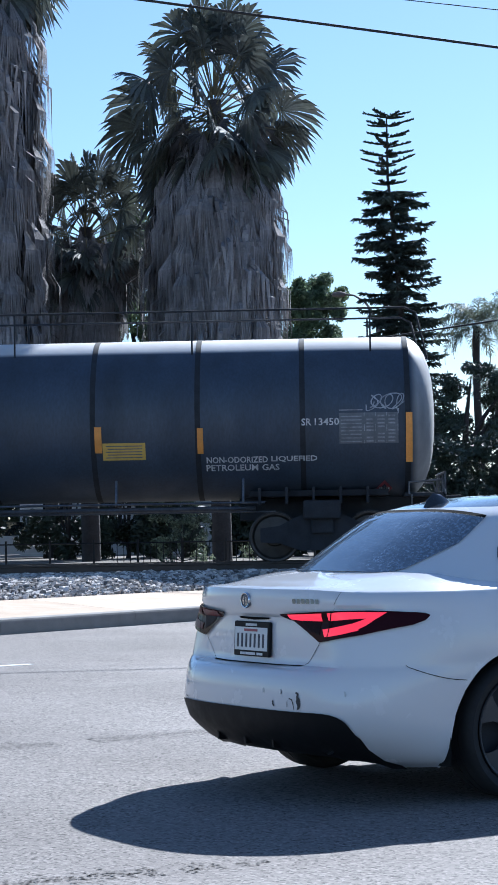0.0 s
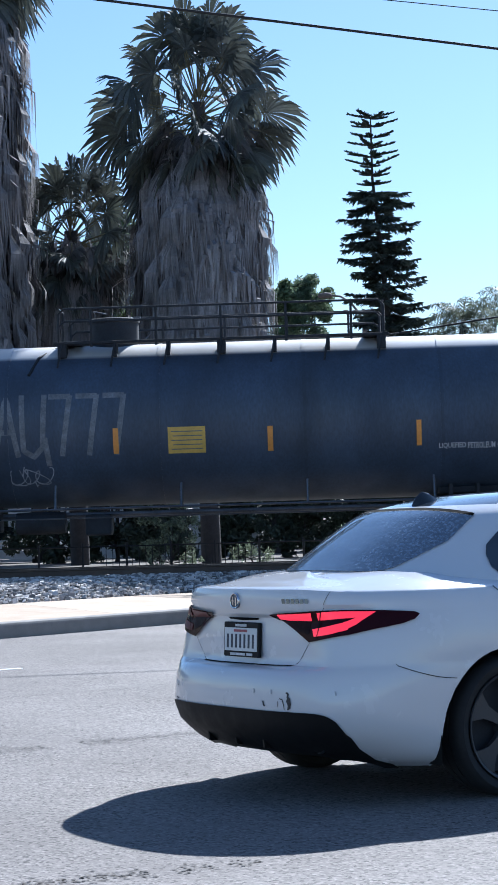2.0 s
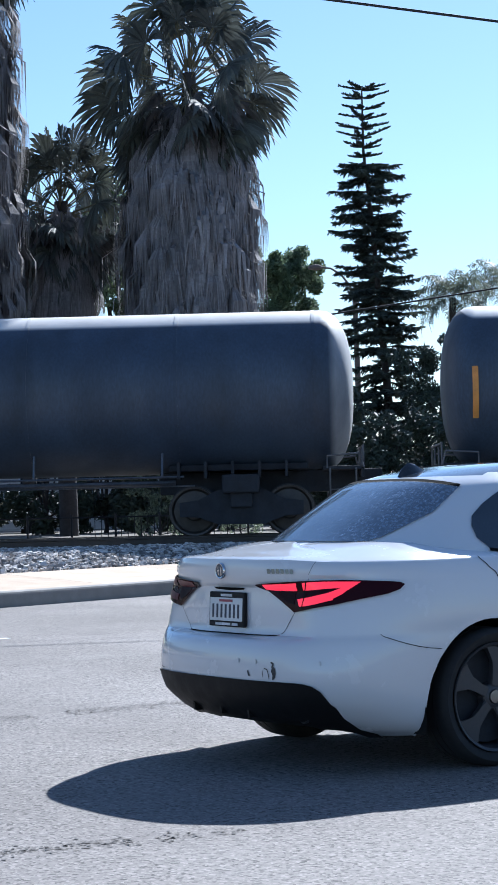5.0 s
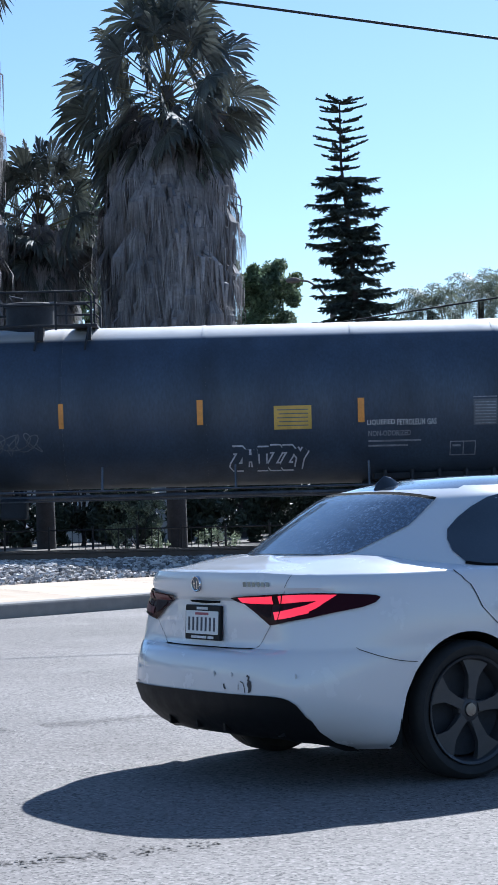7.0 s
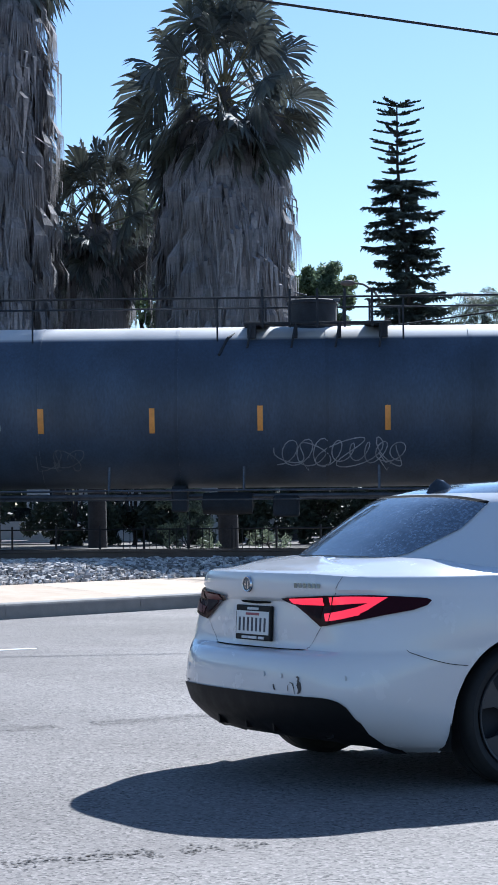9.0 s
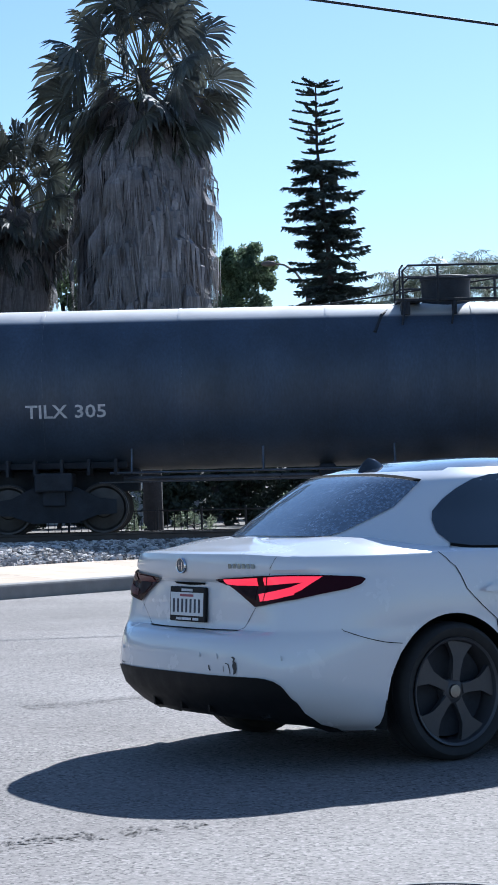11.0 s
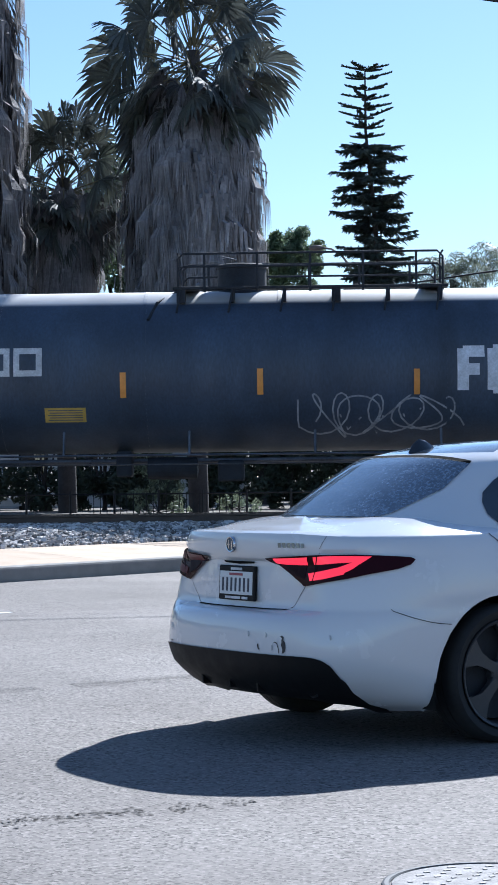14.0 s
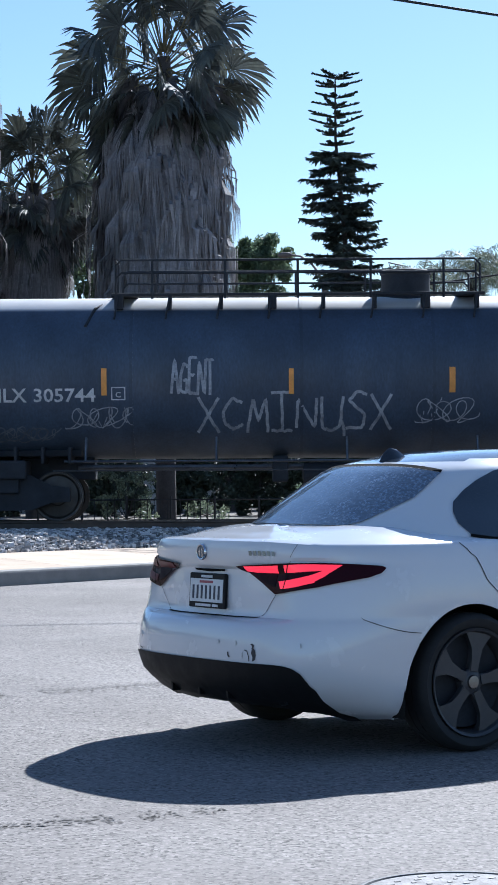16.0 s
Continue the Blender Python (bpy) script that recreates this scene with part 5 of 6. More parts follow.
    # wheels
    for x in (-0.035, 2.82):
        for s in (-1, 1):
            wheel(car, x, s)
    return car


def wheel(car, x, s):
    at = Matrix.Translation((x, s * 0.80, 0.328)) @ Matrix.Rotation(radians(90 * (1 if s < 0 else -1)), 4, "X")
    bm = bmesh.new()
    lathe(bm, [(0.245, -0.10), (0.30, -0.115), (0.318, -0.10), (0.328, -0.07), (0.328, -0.03), (0.322, -0.03), (0.322, -0.022), (0.328, -0.022), (0.328, 0.022), (0.322, 0.022), (0.322, 0.03), (0.328, 0.03), (0.328, 0.07), (0.318, 0.10), (0.30, 0.112), (0.27, 0.105), (0.256, 0.09)], None, 64)
    tyre = part("wheel", bm, M["tyre"], car, "road wheel with black tyre", smooth=40, at=at)
    bm = bmesh.new()
    lathe(bm, [(0.25, -0.1), (0.235, -0.08), (0.235, 0.05), (0.24, 0.085), (0.258, 0.102), (0.256, 0.108), (0.243, 0.1), (0.232, 0.07), (0.225, -0.1)], None, 64)
    rim = part("rim", bm, M["alloy"], tyre, "dark grey alloy rim", smooth=35)
    for k in range(5):
        a = 2 * math.pi * k / 5 + 0.15
        bm = bmesh.new()
        # each spoke swells into a round-holed web at the rim
        outer = [(0.045, -0.028), (0.10, -0.024), (0.16, -0.026), (0.20, -0.05), (0.24, -0.10), (0.24, 0.10), (0.20, 0.05), (0.16, 0.026), (0.10, 0.024), (0.045, 0.028)]
        poly = [(r * math.cos(a) - o * math.sin(a), r * math.sin(a) + o * math.cos(a)) for r, o in outer]
        prism(bm, poly, 0.032, Matrix.Translation((0, 0, 0.052)))
        bmesh.ops.bevel(bm, geom=[e for e in bm.edges if all(v.co.z > 0.08 for v in e.verts)], offset=0.006, segments=2, affect="EDGES")
        part("spoke", bm, M["alloy"], rim, smooth=40)
    bm = bmesh.new()
    lathe(bm, [(0, 0.082), (0.05, 0.08), (0.062, 0.07), (0.064, 0.03)], None, 28)
    part("hub", bm, M["alloy"], rim, smooth=40)
    bm = bmesh.new()
    lathe(bm, [(0, 0.092), (0.03, 0.09), (0.034, 0.08)], None, 24)
    part("hub_cap", bm, M["chrome_dark"], rim, "small chrome hub cap")
    bm = bmesh.new()
    lathe(bm, [(0, 0.02), (0.218, 0.02), (0.218, 0.0), (0, 0.0)], None, 40)
    part("brake_disc", bm, M["under"], tyre)


SEDAN = sedan()
# ---- trees ----
M["palm_leaf"] = mat("palm_leaf", (0.088, 0.098, 0.096), 0.7, through_light=0.18, vary=0.3, scale=1.5, fine=20, island=0.35, second=(0.085, 0.092, 0.07), mix_scale=0.6)
M["palm_dead"] = mat("dry_palm_thatch", (0.20, 0.188, 0.195), 0.9, through_light=0.12, vary=0.3, scale=1.0, fine=14, island=0.3, second=(0.26, 0.242, 0.248), mix_scale=0.7)
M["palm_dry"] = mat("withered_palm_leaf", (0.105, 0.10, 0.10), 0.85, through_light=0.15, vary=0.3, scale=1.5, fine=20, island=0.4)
M["bark"] = mat("grey_brown_bark", (0.05, 0.044, 0.042), 0.9, vary=0.3, scale=2, fine=20, bump=0.02, bump_scale=10)
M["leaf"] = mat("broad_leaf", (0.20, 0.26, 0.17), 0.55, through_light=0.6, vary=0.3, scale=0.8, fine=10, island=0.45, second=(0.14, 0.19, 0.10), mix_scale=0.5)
M["needle"] = mat("dark_conifer_foliage", (0.055, 0.072, 0.062), 0.7, through_light=0.2, vary=0.3, scale=1, fine=10, island=0.4)


class Soup:
    """Loose polygons gathered into one mesh."""

    def __init__(self):
        self.v, self.f = [], []

    def strip(self, left, right):
        b = len(self.v)
        for p, q in zip(left, right):
            self.v += [tuple(p), tuple(q)]
        for k in range(len(left) - 1):
            self.f.append((b + 2 * k, b + 2 * k + 1, b + 2 * k + 3, b + 2 * k + 2))

    def tri(self, *pts):
        b = len(self.v)
        self.v += [tuple(p) for p in pts]
        self.f.append(tuple(range(b, b + len(pts))))

    def done(self, name, material, parent=None, label=""):
        me = bpy.data.meshes.new(name)
        me.from_pydata(self.v, [], self.f)
        me.materials.append(material)
        ob = new(name, me)
        ob.parent = parent
        return tagged(ob, label)


def fan_leaf(soup, stems, root, way, stem, radius, rng, droop=0.3, folds=26):
    """A fan palm leaf: a stalk and a pleated fan whose sides fold down and whose fingers split and hang at the tips."""
    way = way.normalized()
    side = way.cross(Vector((0, 0, 1)))
    side = side.normalized() if side.length > 0.05 else Vector((1, 0, 0))
    up = side.cross(way).normalized()
    hub = root + way * stem + Vector((0, 0, -droop * stem * 0.3))
    w = 0.022
    mid = root.lerp(hub, 0.5) + Vector((0, 0, droop * stem * 0.08))
    for o in (side, up):
        stems.strip([root + o * w, mid + o * w * 0.8, hub + o * w * 0.6], [root - o * w, mid - o * w * 0.8, hub - o * w * 0.6])
    way2 = (way + Vector((0, 0, -droop * 0.5))).normalized()
    side2 = way2.cross(Vector((0, 0, 1)))
    side2 = side2.normalized() if side2.length > 0.05 else side
    up2 = side2.cross(way2).normalized()
    twist = rng.choice((-1, 1)) * rng.uniform(0.45, 1.35)
    sd, u2 = side2 * math.cos(twist) + up2 * math.sin(twist), up2 * math.cos(twist) - side2 * math.sin(twist)
    span = radians(rng.uniform(95, 120))
    step = 2 * span / (folds - 1)
    fold = rng.uniform(0.12, 0.5)
    for k in range(folds):
        a = -span + step * k + rng.uniform(-0.2, 0.2) * step
        d = way2 * math.cos(a) + sd * math.sin(a)
        ln = radius * (1 - 0.15 * abs(a) / span) * rng.uniform(0.84, 1.1)
        t = d.cross(u2)
        t = (t.normalized() if t.length > 0.01 else sd) * ln * math.tan(step / 2)
        z = u2 * ln * 0.018 * (1 if k % 2 else -1)
        sink = Vector((0, 0, -ln * (fold * math.sin(a) ** 2 + 0.05)))
        hang = Vector((0, 0, -ln * (0.15 + droop * rng.uniform(0.2, 0.6))))
        bend = Vector((rng.uniform(-1, 1), rng.uniform(-1, 1), rng.uniform(-1, 0.3))) * ln * 0.07
        at = lambda q: hub + d * ln * q + sink * q ** 1.6 + hang * max(0.0, q - 0.6) ** 1.3 * 2.6
        soup.strip([hub, at(0.4) + t * 0.42 + z * 0.5, at(0.76) + t * 0.78 + z, at(0.9) + t * 0.42 + bend * 0.5, at(1.02) + bend],
                   [hub, at(0.4) - t * 0.42 - z * 0.5, at(0.76) - t * 0.78 - z, at(0.9) - t * 0.42 + bend * 0.5, at(1.02) + bend])


def fan_palm(name, label, x, y, z0, crown_z, skirt_r, crown_r, seed, leaves=44, skirt_low=0.0, skirt_top=None, thatch=2600, trunk_r=0.22, fan=0.95):
    rng = random.Random(seed)
    tree = thing(name, label, "palm tree", at=Matrix.Translation((x, y, z0)))
    h = crown_z - z0
    bm = bmesh.new()
    tube(bm, [(0.03 * math.cos(k), 0.03 * math.sin(k), h * k / 8) for k in range(9)], [trunk_r * (1.15 - 0.04 * k) for k in range(9)], 14)
    part("trunk", bm, M["bark"], tree, smooth=60)
    crown, stems = Soup(), Soup()
    base = Vector((0, 0, h))
    for k in range(leaves):
        f = (k + 0.5) / leaves
        el = radians(82 - 138 * f + rng.uniform(-9, 9))
        az = k * 2.39996 + rng.uniform(-0.3, 0.3)
        way = Vector((math.cos(az) * math.cos(el), math.sin(az) * math.cos(el), math.sin(el)))
        stem = crown_r * rng.uniform(0.52, 0.78) * (1 - 0.75 * max(0.0, f - 0.4))
        fan_leaf(crown, stems, base + Vector((0, 0, -1.1 * f + 0.1)) + way * 0.15, way, stem, fan * rng.uniform(0.82, 1.15), rng, droop=0.1 + 0.5 * f)
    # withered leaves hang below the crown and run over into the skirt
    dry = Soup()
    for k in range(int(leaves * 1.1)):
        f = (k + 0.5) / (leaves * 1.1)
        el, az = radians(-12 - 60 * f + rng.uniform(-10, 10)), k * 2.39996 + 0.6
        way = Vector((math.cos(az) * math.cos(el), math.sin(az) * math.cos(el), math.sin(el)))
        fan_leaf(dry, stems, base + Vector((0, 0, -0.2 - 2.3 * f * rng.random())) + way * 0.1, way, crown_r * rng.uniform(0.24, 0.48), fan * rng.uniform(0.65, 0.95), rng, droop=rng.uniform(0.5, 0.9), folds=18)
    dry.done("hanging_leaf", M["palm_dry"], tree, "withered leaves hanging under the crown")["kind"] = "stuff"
    crown.done("crown", M["palm_leaf"], tree, "grey-green fan leaves with hanging tips")
    stems.done("leaf_stalk", M["palm_stalk"], tree)
    # dead leaves hang as a thick skirt round the trunk
    skirt = Soup()
    top = (skirt_top or crown_z - 1.5) - z0
    for k in range(thatch):
        f = rng.random() ** 0.9
        z = top + 0.9 - f * (top + 0.5 - skirt_low)
        az = rng.uniform(0, 2 * math.pi)
        prof = min(1.0, 0.30 + 3.0 * f) if f < 0.24 else 1.0 - 0.10 * max(0, f - 0.5)
        r = skirt_r * prof * (0.90 + 0.07 * math.sin(az * 3 + seed) + 0.05 * math.sin(az * 7 + z * 1.3) + rng.uniform(-0.1, 0.08) + 0.16 * noise.noise(Vector((math.cos(az) * 1.6, math.sin(az) * 1.6, z * 0.45 + seed))))
        ln = rng.uniform(0.6, 1.9)
        w = rng.uniform(0.015, 0.06)
        d = Vector((math.cos(az), math.sin(az), 0))
        s = Vector((-d.y, d.x, 0))
        b = Vector((0, 0, z))
        stray = 1.25 if rng.random() < 0.025 else 1.0
        p0 = b + d * r * 0.8
        p1 = b + d * r * stray + s * rng.uniform(-0.06, 0.06) + Vector((0, 0, -ln * 0.3))
        p2 = b + d * r * rng.uniform(0.97, 1.05) * stray + s * rng.uniform(-0.14, 0.14) + Vector((0, 0, -ln))
        skirt.strip([p0 + s * w * 0.5, p1 + s * w, p2 + s * w * 0.15], [p0 - s * w * 0.5, p1 - s * w, p2 - s * w * 0.15])
    # folded dead fans stand out of the thatch
    for k in range(thatch // 18):
        f = rng.random()
        z = top + 0.6 - f * (top - skirt_low)
        az = rng.uniform(0, 2 * math.pi)
        d = Vector((math.cos(az), math.sin(az), 0))
        s = Vector((-d.y, d.x, 0))
        r = skirt_r * min(1.0, 0.55 + 2.5 * f) * (rng.uniform(0.88, 1.1) if rng.random() < 0.9 else rng.uniform(1.1, 1.22))
        for j in range(9):
            o = s * (j - 4) * 0.045
            ln = rng.uniform(0.7, 1.2)
            p0 = Vector((0, 0, z + 0.5)) + d * r * 0.85
            p1 = Vector((0, 0, z)) + d * r + o
            p2 = Vector((0, 0, z - ln)) + d * r * 1.0 + o * 1.7
            skirt.strip([p0, p1 + s * 0.02, p2], [p0, p1 - s * 0.02, p2])
    sk = skirt.done("dead_leaf_skirt", M["palm_dead"], tree, "thick brown skirt of hanging dead leaves")
    # solid filler, coloured dark to pass for the shade inside the thatch
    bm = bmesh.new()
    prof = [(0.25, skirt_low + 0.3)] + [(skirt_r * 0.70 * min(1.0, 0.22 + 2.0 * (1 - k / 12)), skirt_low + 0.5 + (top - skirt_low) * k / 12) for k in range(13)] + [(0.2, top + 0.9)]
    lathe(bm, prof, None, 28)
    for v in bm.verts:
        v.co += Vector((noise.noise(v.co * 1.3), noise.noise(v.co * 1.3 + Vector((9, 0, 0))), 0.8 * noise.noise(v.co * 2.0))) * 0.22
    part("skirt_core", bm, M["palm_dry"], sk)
    return tree


def norfolk_pine(x, y, z0, top, seed):
    """Sparse upturned whorls at the top, dense drooping tiers below."""
    rng = random.Random(seed)
    tree = thing("norfolk_pine", "tall thin dark conifer with tiered drooping branches", "conifer tree", at=Matrix.Translation((x, y, z0)))
    h = top - z0
    axis = lambda z: Vector((0.95 * max(0.0, (h - 2.6 - z) / (h - 2.6)) ** 0.8, 0, z))
    bm = bmesh.new()
    tube(bm, [axis(h * k / 14) for k in range(15)], [0.19 * (1 - k / 14.5) + 0.02 for k in range(15)], 10)
    part("trunk", bm, M["bark"], tree, smooth=60)
    limbs = bmesh.new()
    soup = Soup()
    z, tier = h - 0.03, 0
    while z > 2.5:
        d0 = h - z
        sparse = d0 < 2.6
        if sparse:
            big = 0.85 + 0.12 * d0 if d0 < 1.9 else 0.95 - 0.5 * (d0 - 1.9)
        else:
            big = min(1.25 + 0.09 * (d0 - 2.6), 1.75) * rng.uniform(0.85, 1.1)
        count = rng.choice((5, 6)) if sparse else rng.choice((7, 8, 9))
        for k in range(count):
            az = 2 * math.pi * (k + rng.uniform(-0.3, 0.3)) / count + tier * 0.9
            ln = big * rng.uniform(0.75, 1.12) * (0.5 if rng.random() < 0.12 else 1)
            d = Vector((math.cos(az), math.sin(az), 0))
            s = Vector((-d.y, d.x, 0))
            zz = z + rng.uniform(-0.2, 0.2) * (0.25 if sparse else 1)
            sl = rng.uniform(-0.05, 0.28)
            if sparse:
                shape = [ln * (0.10 * q + 0.10 * q * q) for q in (0, 0.25, 0.5, 0.75, 1)]
            else:
                shape = [ln * (sl * q - 0.42 * q * q + 0.24 * q ** 4) for q in (0, 0.25, 0.5, 0.75, 1)]
            pts = [axis(zz) + d * ln * q + Vector((0, 0, dz)) for q, dz in zip((0, 0.25, 0.5, 0.75, 1), shape)]
            tube(limbs, pts, [0.03, 0.026, 0.02, 0.014, 0.008], 4, caps=False)
            m = 24 if sparse else 36
            for j in range(m):
                q = 0.15 + 0.85 * (j + rng.random()) / m
                i = min(int(q * 4), 3)
                p = pts[i].lerp(pts[i + 1], q * 4 - i)
                for sg in (-1, 1):
                    tl = (0.16 if sparse else 0.36) * rng.uniform(0.6, 1.3) * (1.2 - 0.6 * q)
                    hang = rng.uniform(0.1, 0.6) if sparse else rng.uniform(-0.9, 0.2)
                    t = (d * rng.uniform(0.2, 0.8) + s * sg * rng.uniform(0.4, 1.0) + Vector((0, 0, hang))).normalized() * tl
                    w = t.cross(Vector((0, 0, 1))).normalized() * 0.03
                    w2 = Vector((0, 0, 0.03))
                    soup.strip([p + w, p + t * 0.6 + w, p + t], [p - w, p + t * 0.6 - w, p + t])
                    soup.strip([p + w2, p + t * 0.6 + w2, p + t], [p - w2, p + t * 0.6 - w2, p + t])
        z -= 0.36 if sparse else rng.uniform(0.30, 0.52)
        tier += 1
    part("limb_frame", limbs, M["bark"], tree)
    soup.done("foliage", M["needle"], tree, "dark needle foliage in flat tiers")
    return tree


def feather_palm(x, y, z0, crown_z, size, seed, label):
    rng = random.Random(seed)
    tree = thing("feather_palm", label, "palm tree", at=Matrix.Translation((x, y, z0)))
    h = crown_z - z0
    bm = bmesh.new()
    tube(bm, [(0.05 * math.sin(k), 0, h * k / 6) for k in range(7)], [0.17 - 0.008 * k for k in range(7)], 10)
    part("trunk", bm, M["bark"], tree, smooth=60)
    soup, ribs = Soup(), Soup()
    for k in range(26):
        f = (k + 0.5) / 26
        az, el = k * 2.39996, radians(82 - 95 * f)
        d = Vector((math.cos(az), math.sin(az), 0))
        s = Vector((-d.y, d.x, 0))
        ln = size * rng.uniform(0.85, 1.1)
        pts = []
        for j in range(9):
            q = j / 8
            a = el - radians(95) * q ** 1.4
            prev = pts[-1] if pts else Vector((0, 0, h))
            pts.append(prev + (d * math.cos(a) + Vector((0, 0, math.sin(a)))) * (ln / 8 if j else 0.05))
        ribs.strip([p + s * 0.015 for p in pts], [p - s * 0.015 for p in pts])
        for j in range(44):
            q = 0.12 + 0.86 * j / 44
            i = min(int(q * 8), 7)
            p = pts[i].lerp(pts[i + 1], q * 8 - i)
            run = (pts[i + 1] - pts[i]).normalized()
            for sg in (-1, 1):
                tl = size * 0.26 * math.sin(math.pi * min(q + 0.12, 1)) * rng.uniform(0.7, 1.15)
                t = (s * sg * rng.uniform(0.5, 1) + run * 0.5 + Vector((0, 0, rng.uniform(-0.5, 0.5)))).normalized() * tl
                w = run * 0.014
                tip = p + t + Vector((0, 0, -tl * rng.uniform(0.3, 0.8)))
                soup.strip([p + w, p + t * 0.6 + w, tip], [p - w, p + t * 0.6 - w, tip])
    soup.done("crown", M["feather_leaf"], tree, "pale grey-green feather fronds")
    ribs.done("leaf_stalk", M["palm_stalk"], tree)
    return tree


def broad_tree(name, label, x, y, z0, blobs, seed, leaf=0.16, per=900, material="leaf", trunk=0.25, cat="tree"):
    """blobs: centres and radii of leaf clumps round the limbs, relative to the foot."""
    rng = random.Random(seed)
    tree = thing(name, label, cat, at=Matrix.Translation((x, y, z0)))
    bm = bmesh.new()
    zt = min(b[2] for b in blobs)
    tube(bm, [(0, 0, 0), (0.05, 0, zt * 0.4), (0.0, 0.05, zt * 0.8)], [trunk, trunk * 0.8, trunk * 0.6], 10)
    for cx, cy, cz, r in blobs:
        tube(bm, [(0.0, 0.05, zt * 0.78), (cx * 0.5, cy * 0.5, zt * 0.8 + (cz - zt * 0.8) * 0.6), (cx, cy, cz)], [trunk * 0.5, trunk * 0.3, trunk * 0.08], 6)
    part("trunk", bm, M["bark"], tree, smooth=60)
    soup = Soup()
    for cx, cy, cz, r in blobs:
        subs = [(Vector((rng.gauss(0, 1), rng.gauss(0, 1), rng.gauss(0, 0.8))).normalized() * r * rng.uniform(0.35, 1.0), r * rng.uniform(0.25, 0.45)) for _ in range(9)]
        for k in range(int(per * r * r)):
            o, q = rng.choice(subs)
            d = Vector((rng.gauss(0, 1), rng.gauss(0, 1), rng.gauss(0, 1))).normalized()
            p = Vector((cx, cy, cz)) + o + d * q * rng.random() ** 0.4
            a = Vector((rng.gauss(0, 1), rng.gauss(0, 1), rng.gauss(0, 1))).normalized() * leaf * rng.uniform(0.6, 1.3)
            b = a.orthogonal().normalized() * leaf * rng.uniform(0.25, 0.5)
            soup.tri(p - a, p + b, p + a, p - b)
    soup.done("crown", M[material], tree)
    return tree


M["palm_stalk"] = mat("palm_stalk", (0.16, 0.14, 0.08), 0.6, vary=0.2)
M["feather_leaf"] = mat("feather_palm_leaf", (0.14, 0.16, 0.12), 0.6, through_light=0.4, vary=0.25, scale=1.0, fine=10, island=0.4)
# leaf colour darkened to stand for shade on backlit trees and hedges
M["shade_leaf"] = mat("shade_darkened_leaf", (0.045, 0.062, 0.04), 0.6, vary=0.3, scale=0.8, fine=10, island=0.4)
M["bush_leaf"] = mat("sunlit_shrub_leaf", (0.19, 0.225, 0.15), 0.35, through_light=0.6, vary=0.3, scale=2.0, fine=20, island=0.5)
GZ = 0.38
fan_palm("fan_palm", "tall fan palm with shaggy dead-leaf skirt and wide crown", -2.3, 50, GZ, 11.9, 1.58, 2.5, 11, leaves=70, skirt_low=3.9, skirt_top=9.9, thatch=10000, fan=0.98)
fan_palm("fan_palm", "tall fan palm whose shaggy skirt rises out of sight", -8.02, 49, GZ, 16.3, 1.62, 2.7, 12, leaves=60, skirt_low=3.4, skirt_top=14.4, thatch=9000, fan=0.92)
fan_palm("fan_palm", "short fan palm with pale leaf tips between the taller palms", -5.75, 52, GZ, 9.1, 0.85, 1.75, 13, leaves=60, skirt_low=4.2, skirt_top=7.9, thatch=2600, fan=0.8)
norfolk_pine(2.92, 75, GZ, 16.45, 5)
broad_tree("round_tree", "rounded green broadleaf tree behind the railway", -0.2, 90, GZ, [(0.0, 0, 11.5, 1.2), (0.95, 0.2, 10.9, 1.1), (-0.9, 0, 10.9, 1.2), (0.2, 0, 9.6, 1.5), (1.1, 0, 8.7, 1.1), (-1.1, 0, 8.6, 1.4), (0.1, 0.2, 7.4, 1.5), (0.8, 0, 6.6, 1.2), (-0.8, 0, 6.0, 1.3), (0.2, 0, 4.8, 1.4)], 3, leaf=0.14, per=1700)
broad_tree("leafy_tree", "dense dark broadleaf tree among the palms", -4.6, 58, GZ, [(-0.9, 0, 5.9, 1.0), (-0.3, 0.2, 4.9, 0.95), (-1.2, 0, 4.6, 1.0), (-0.4, 0, 3.8, 1.0), (-1.3, 0.2, 3.3, 1.0), (-0.3, 0, 2.8, 0.9), (-0.4, 0, 9.4, 0.75), (0.0, 0.2, 8.7, 0.8), (-0.8, 0, 8.2, 1.0), (-1.6, 0.3, 7.4, 1.2), (0.2, 0, 7.4, 1.0), (-0.6, 0, 6.2, 1.4), (-2.2, 0, 5.8, 1.4), (0.5, 0, 5.4, 1.2)], 4, leaf=0.11, per=1700)
broad_tree("leafy_tree", "dark broadleaf tree behind the tall palm", -7.8, 60, GZ, [(0, 0, 8.4, 1.1), (0.9, 0, 7.4, 1.2), (-0.9, 0, 7.4, 1.3), (0.2, 0, 6.0, 1.6), (1.4, 0, 5.2, 1.3), (-1.2, 0, 5.0, 1.3)], 6, leaf=0.12, per=1300, material="shade_leaf")
broad_tree("leafy_tree", "dense dark broadleaf tree behind the tall palm skirt", -0.9, 66, GZ, [(-1.0, 0, 1.6, 0.9), (0.2, 0.2, 1.5, 1.0), (1.2, 0, 1.7, 0.9), (-0.9, 0, 2.9, 0.9), (0.3, 0.2, 2.9, 1.0), (1.3, 0, 3.0, 0.9), (-0.7, 0, 4.2, 1.0), (0.5, 0, 4.3, 1.0), (1.5, 0.2, 4.4, 0.9), (-0.4, 0, 5.5, 0.9), (0.8, 0, 5.6, 0.9)], 7, leaf=0.11, per=1700, material="shade_leaf")
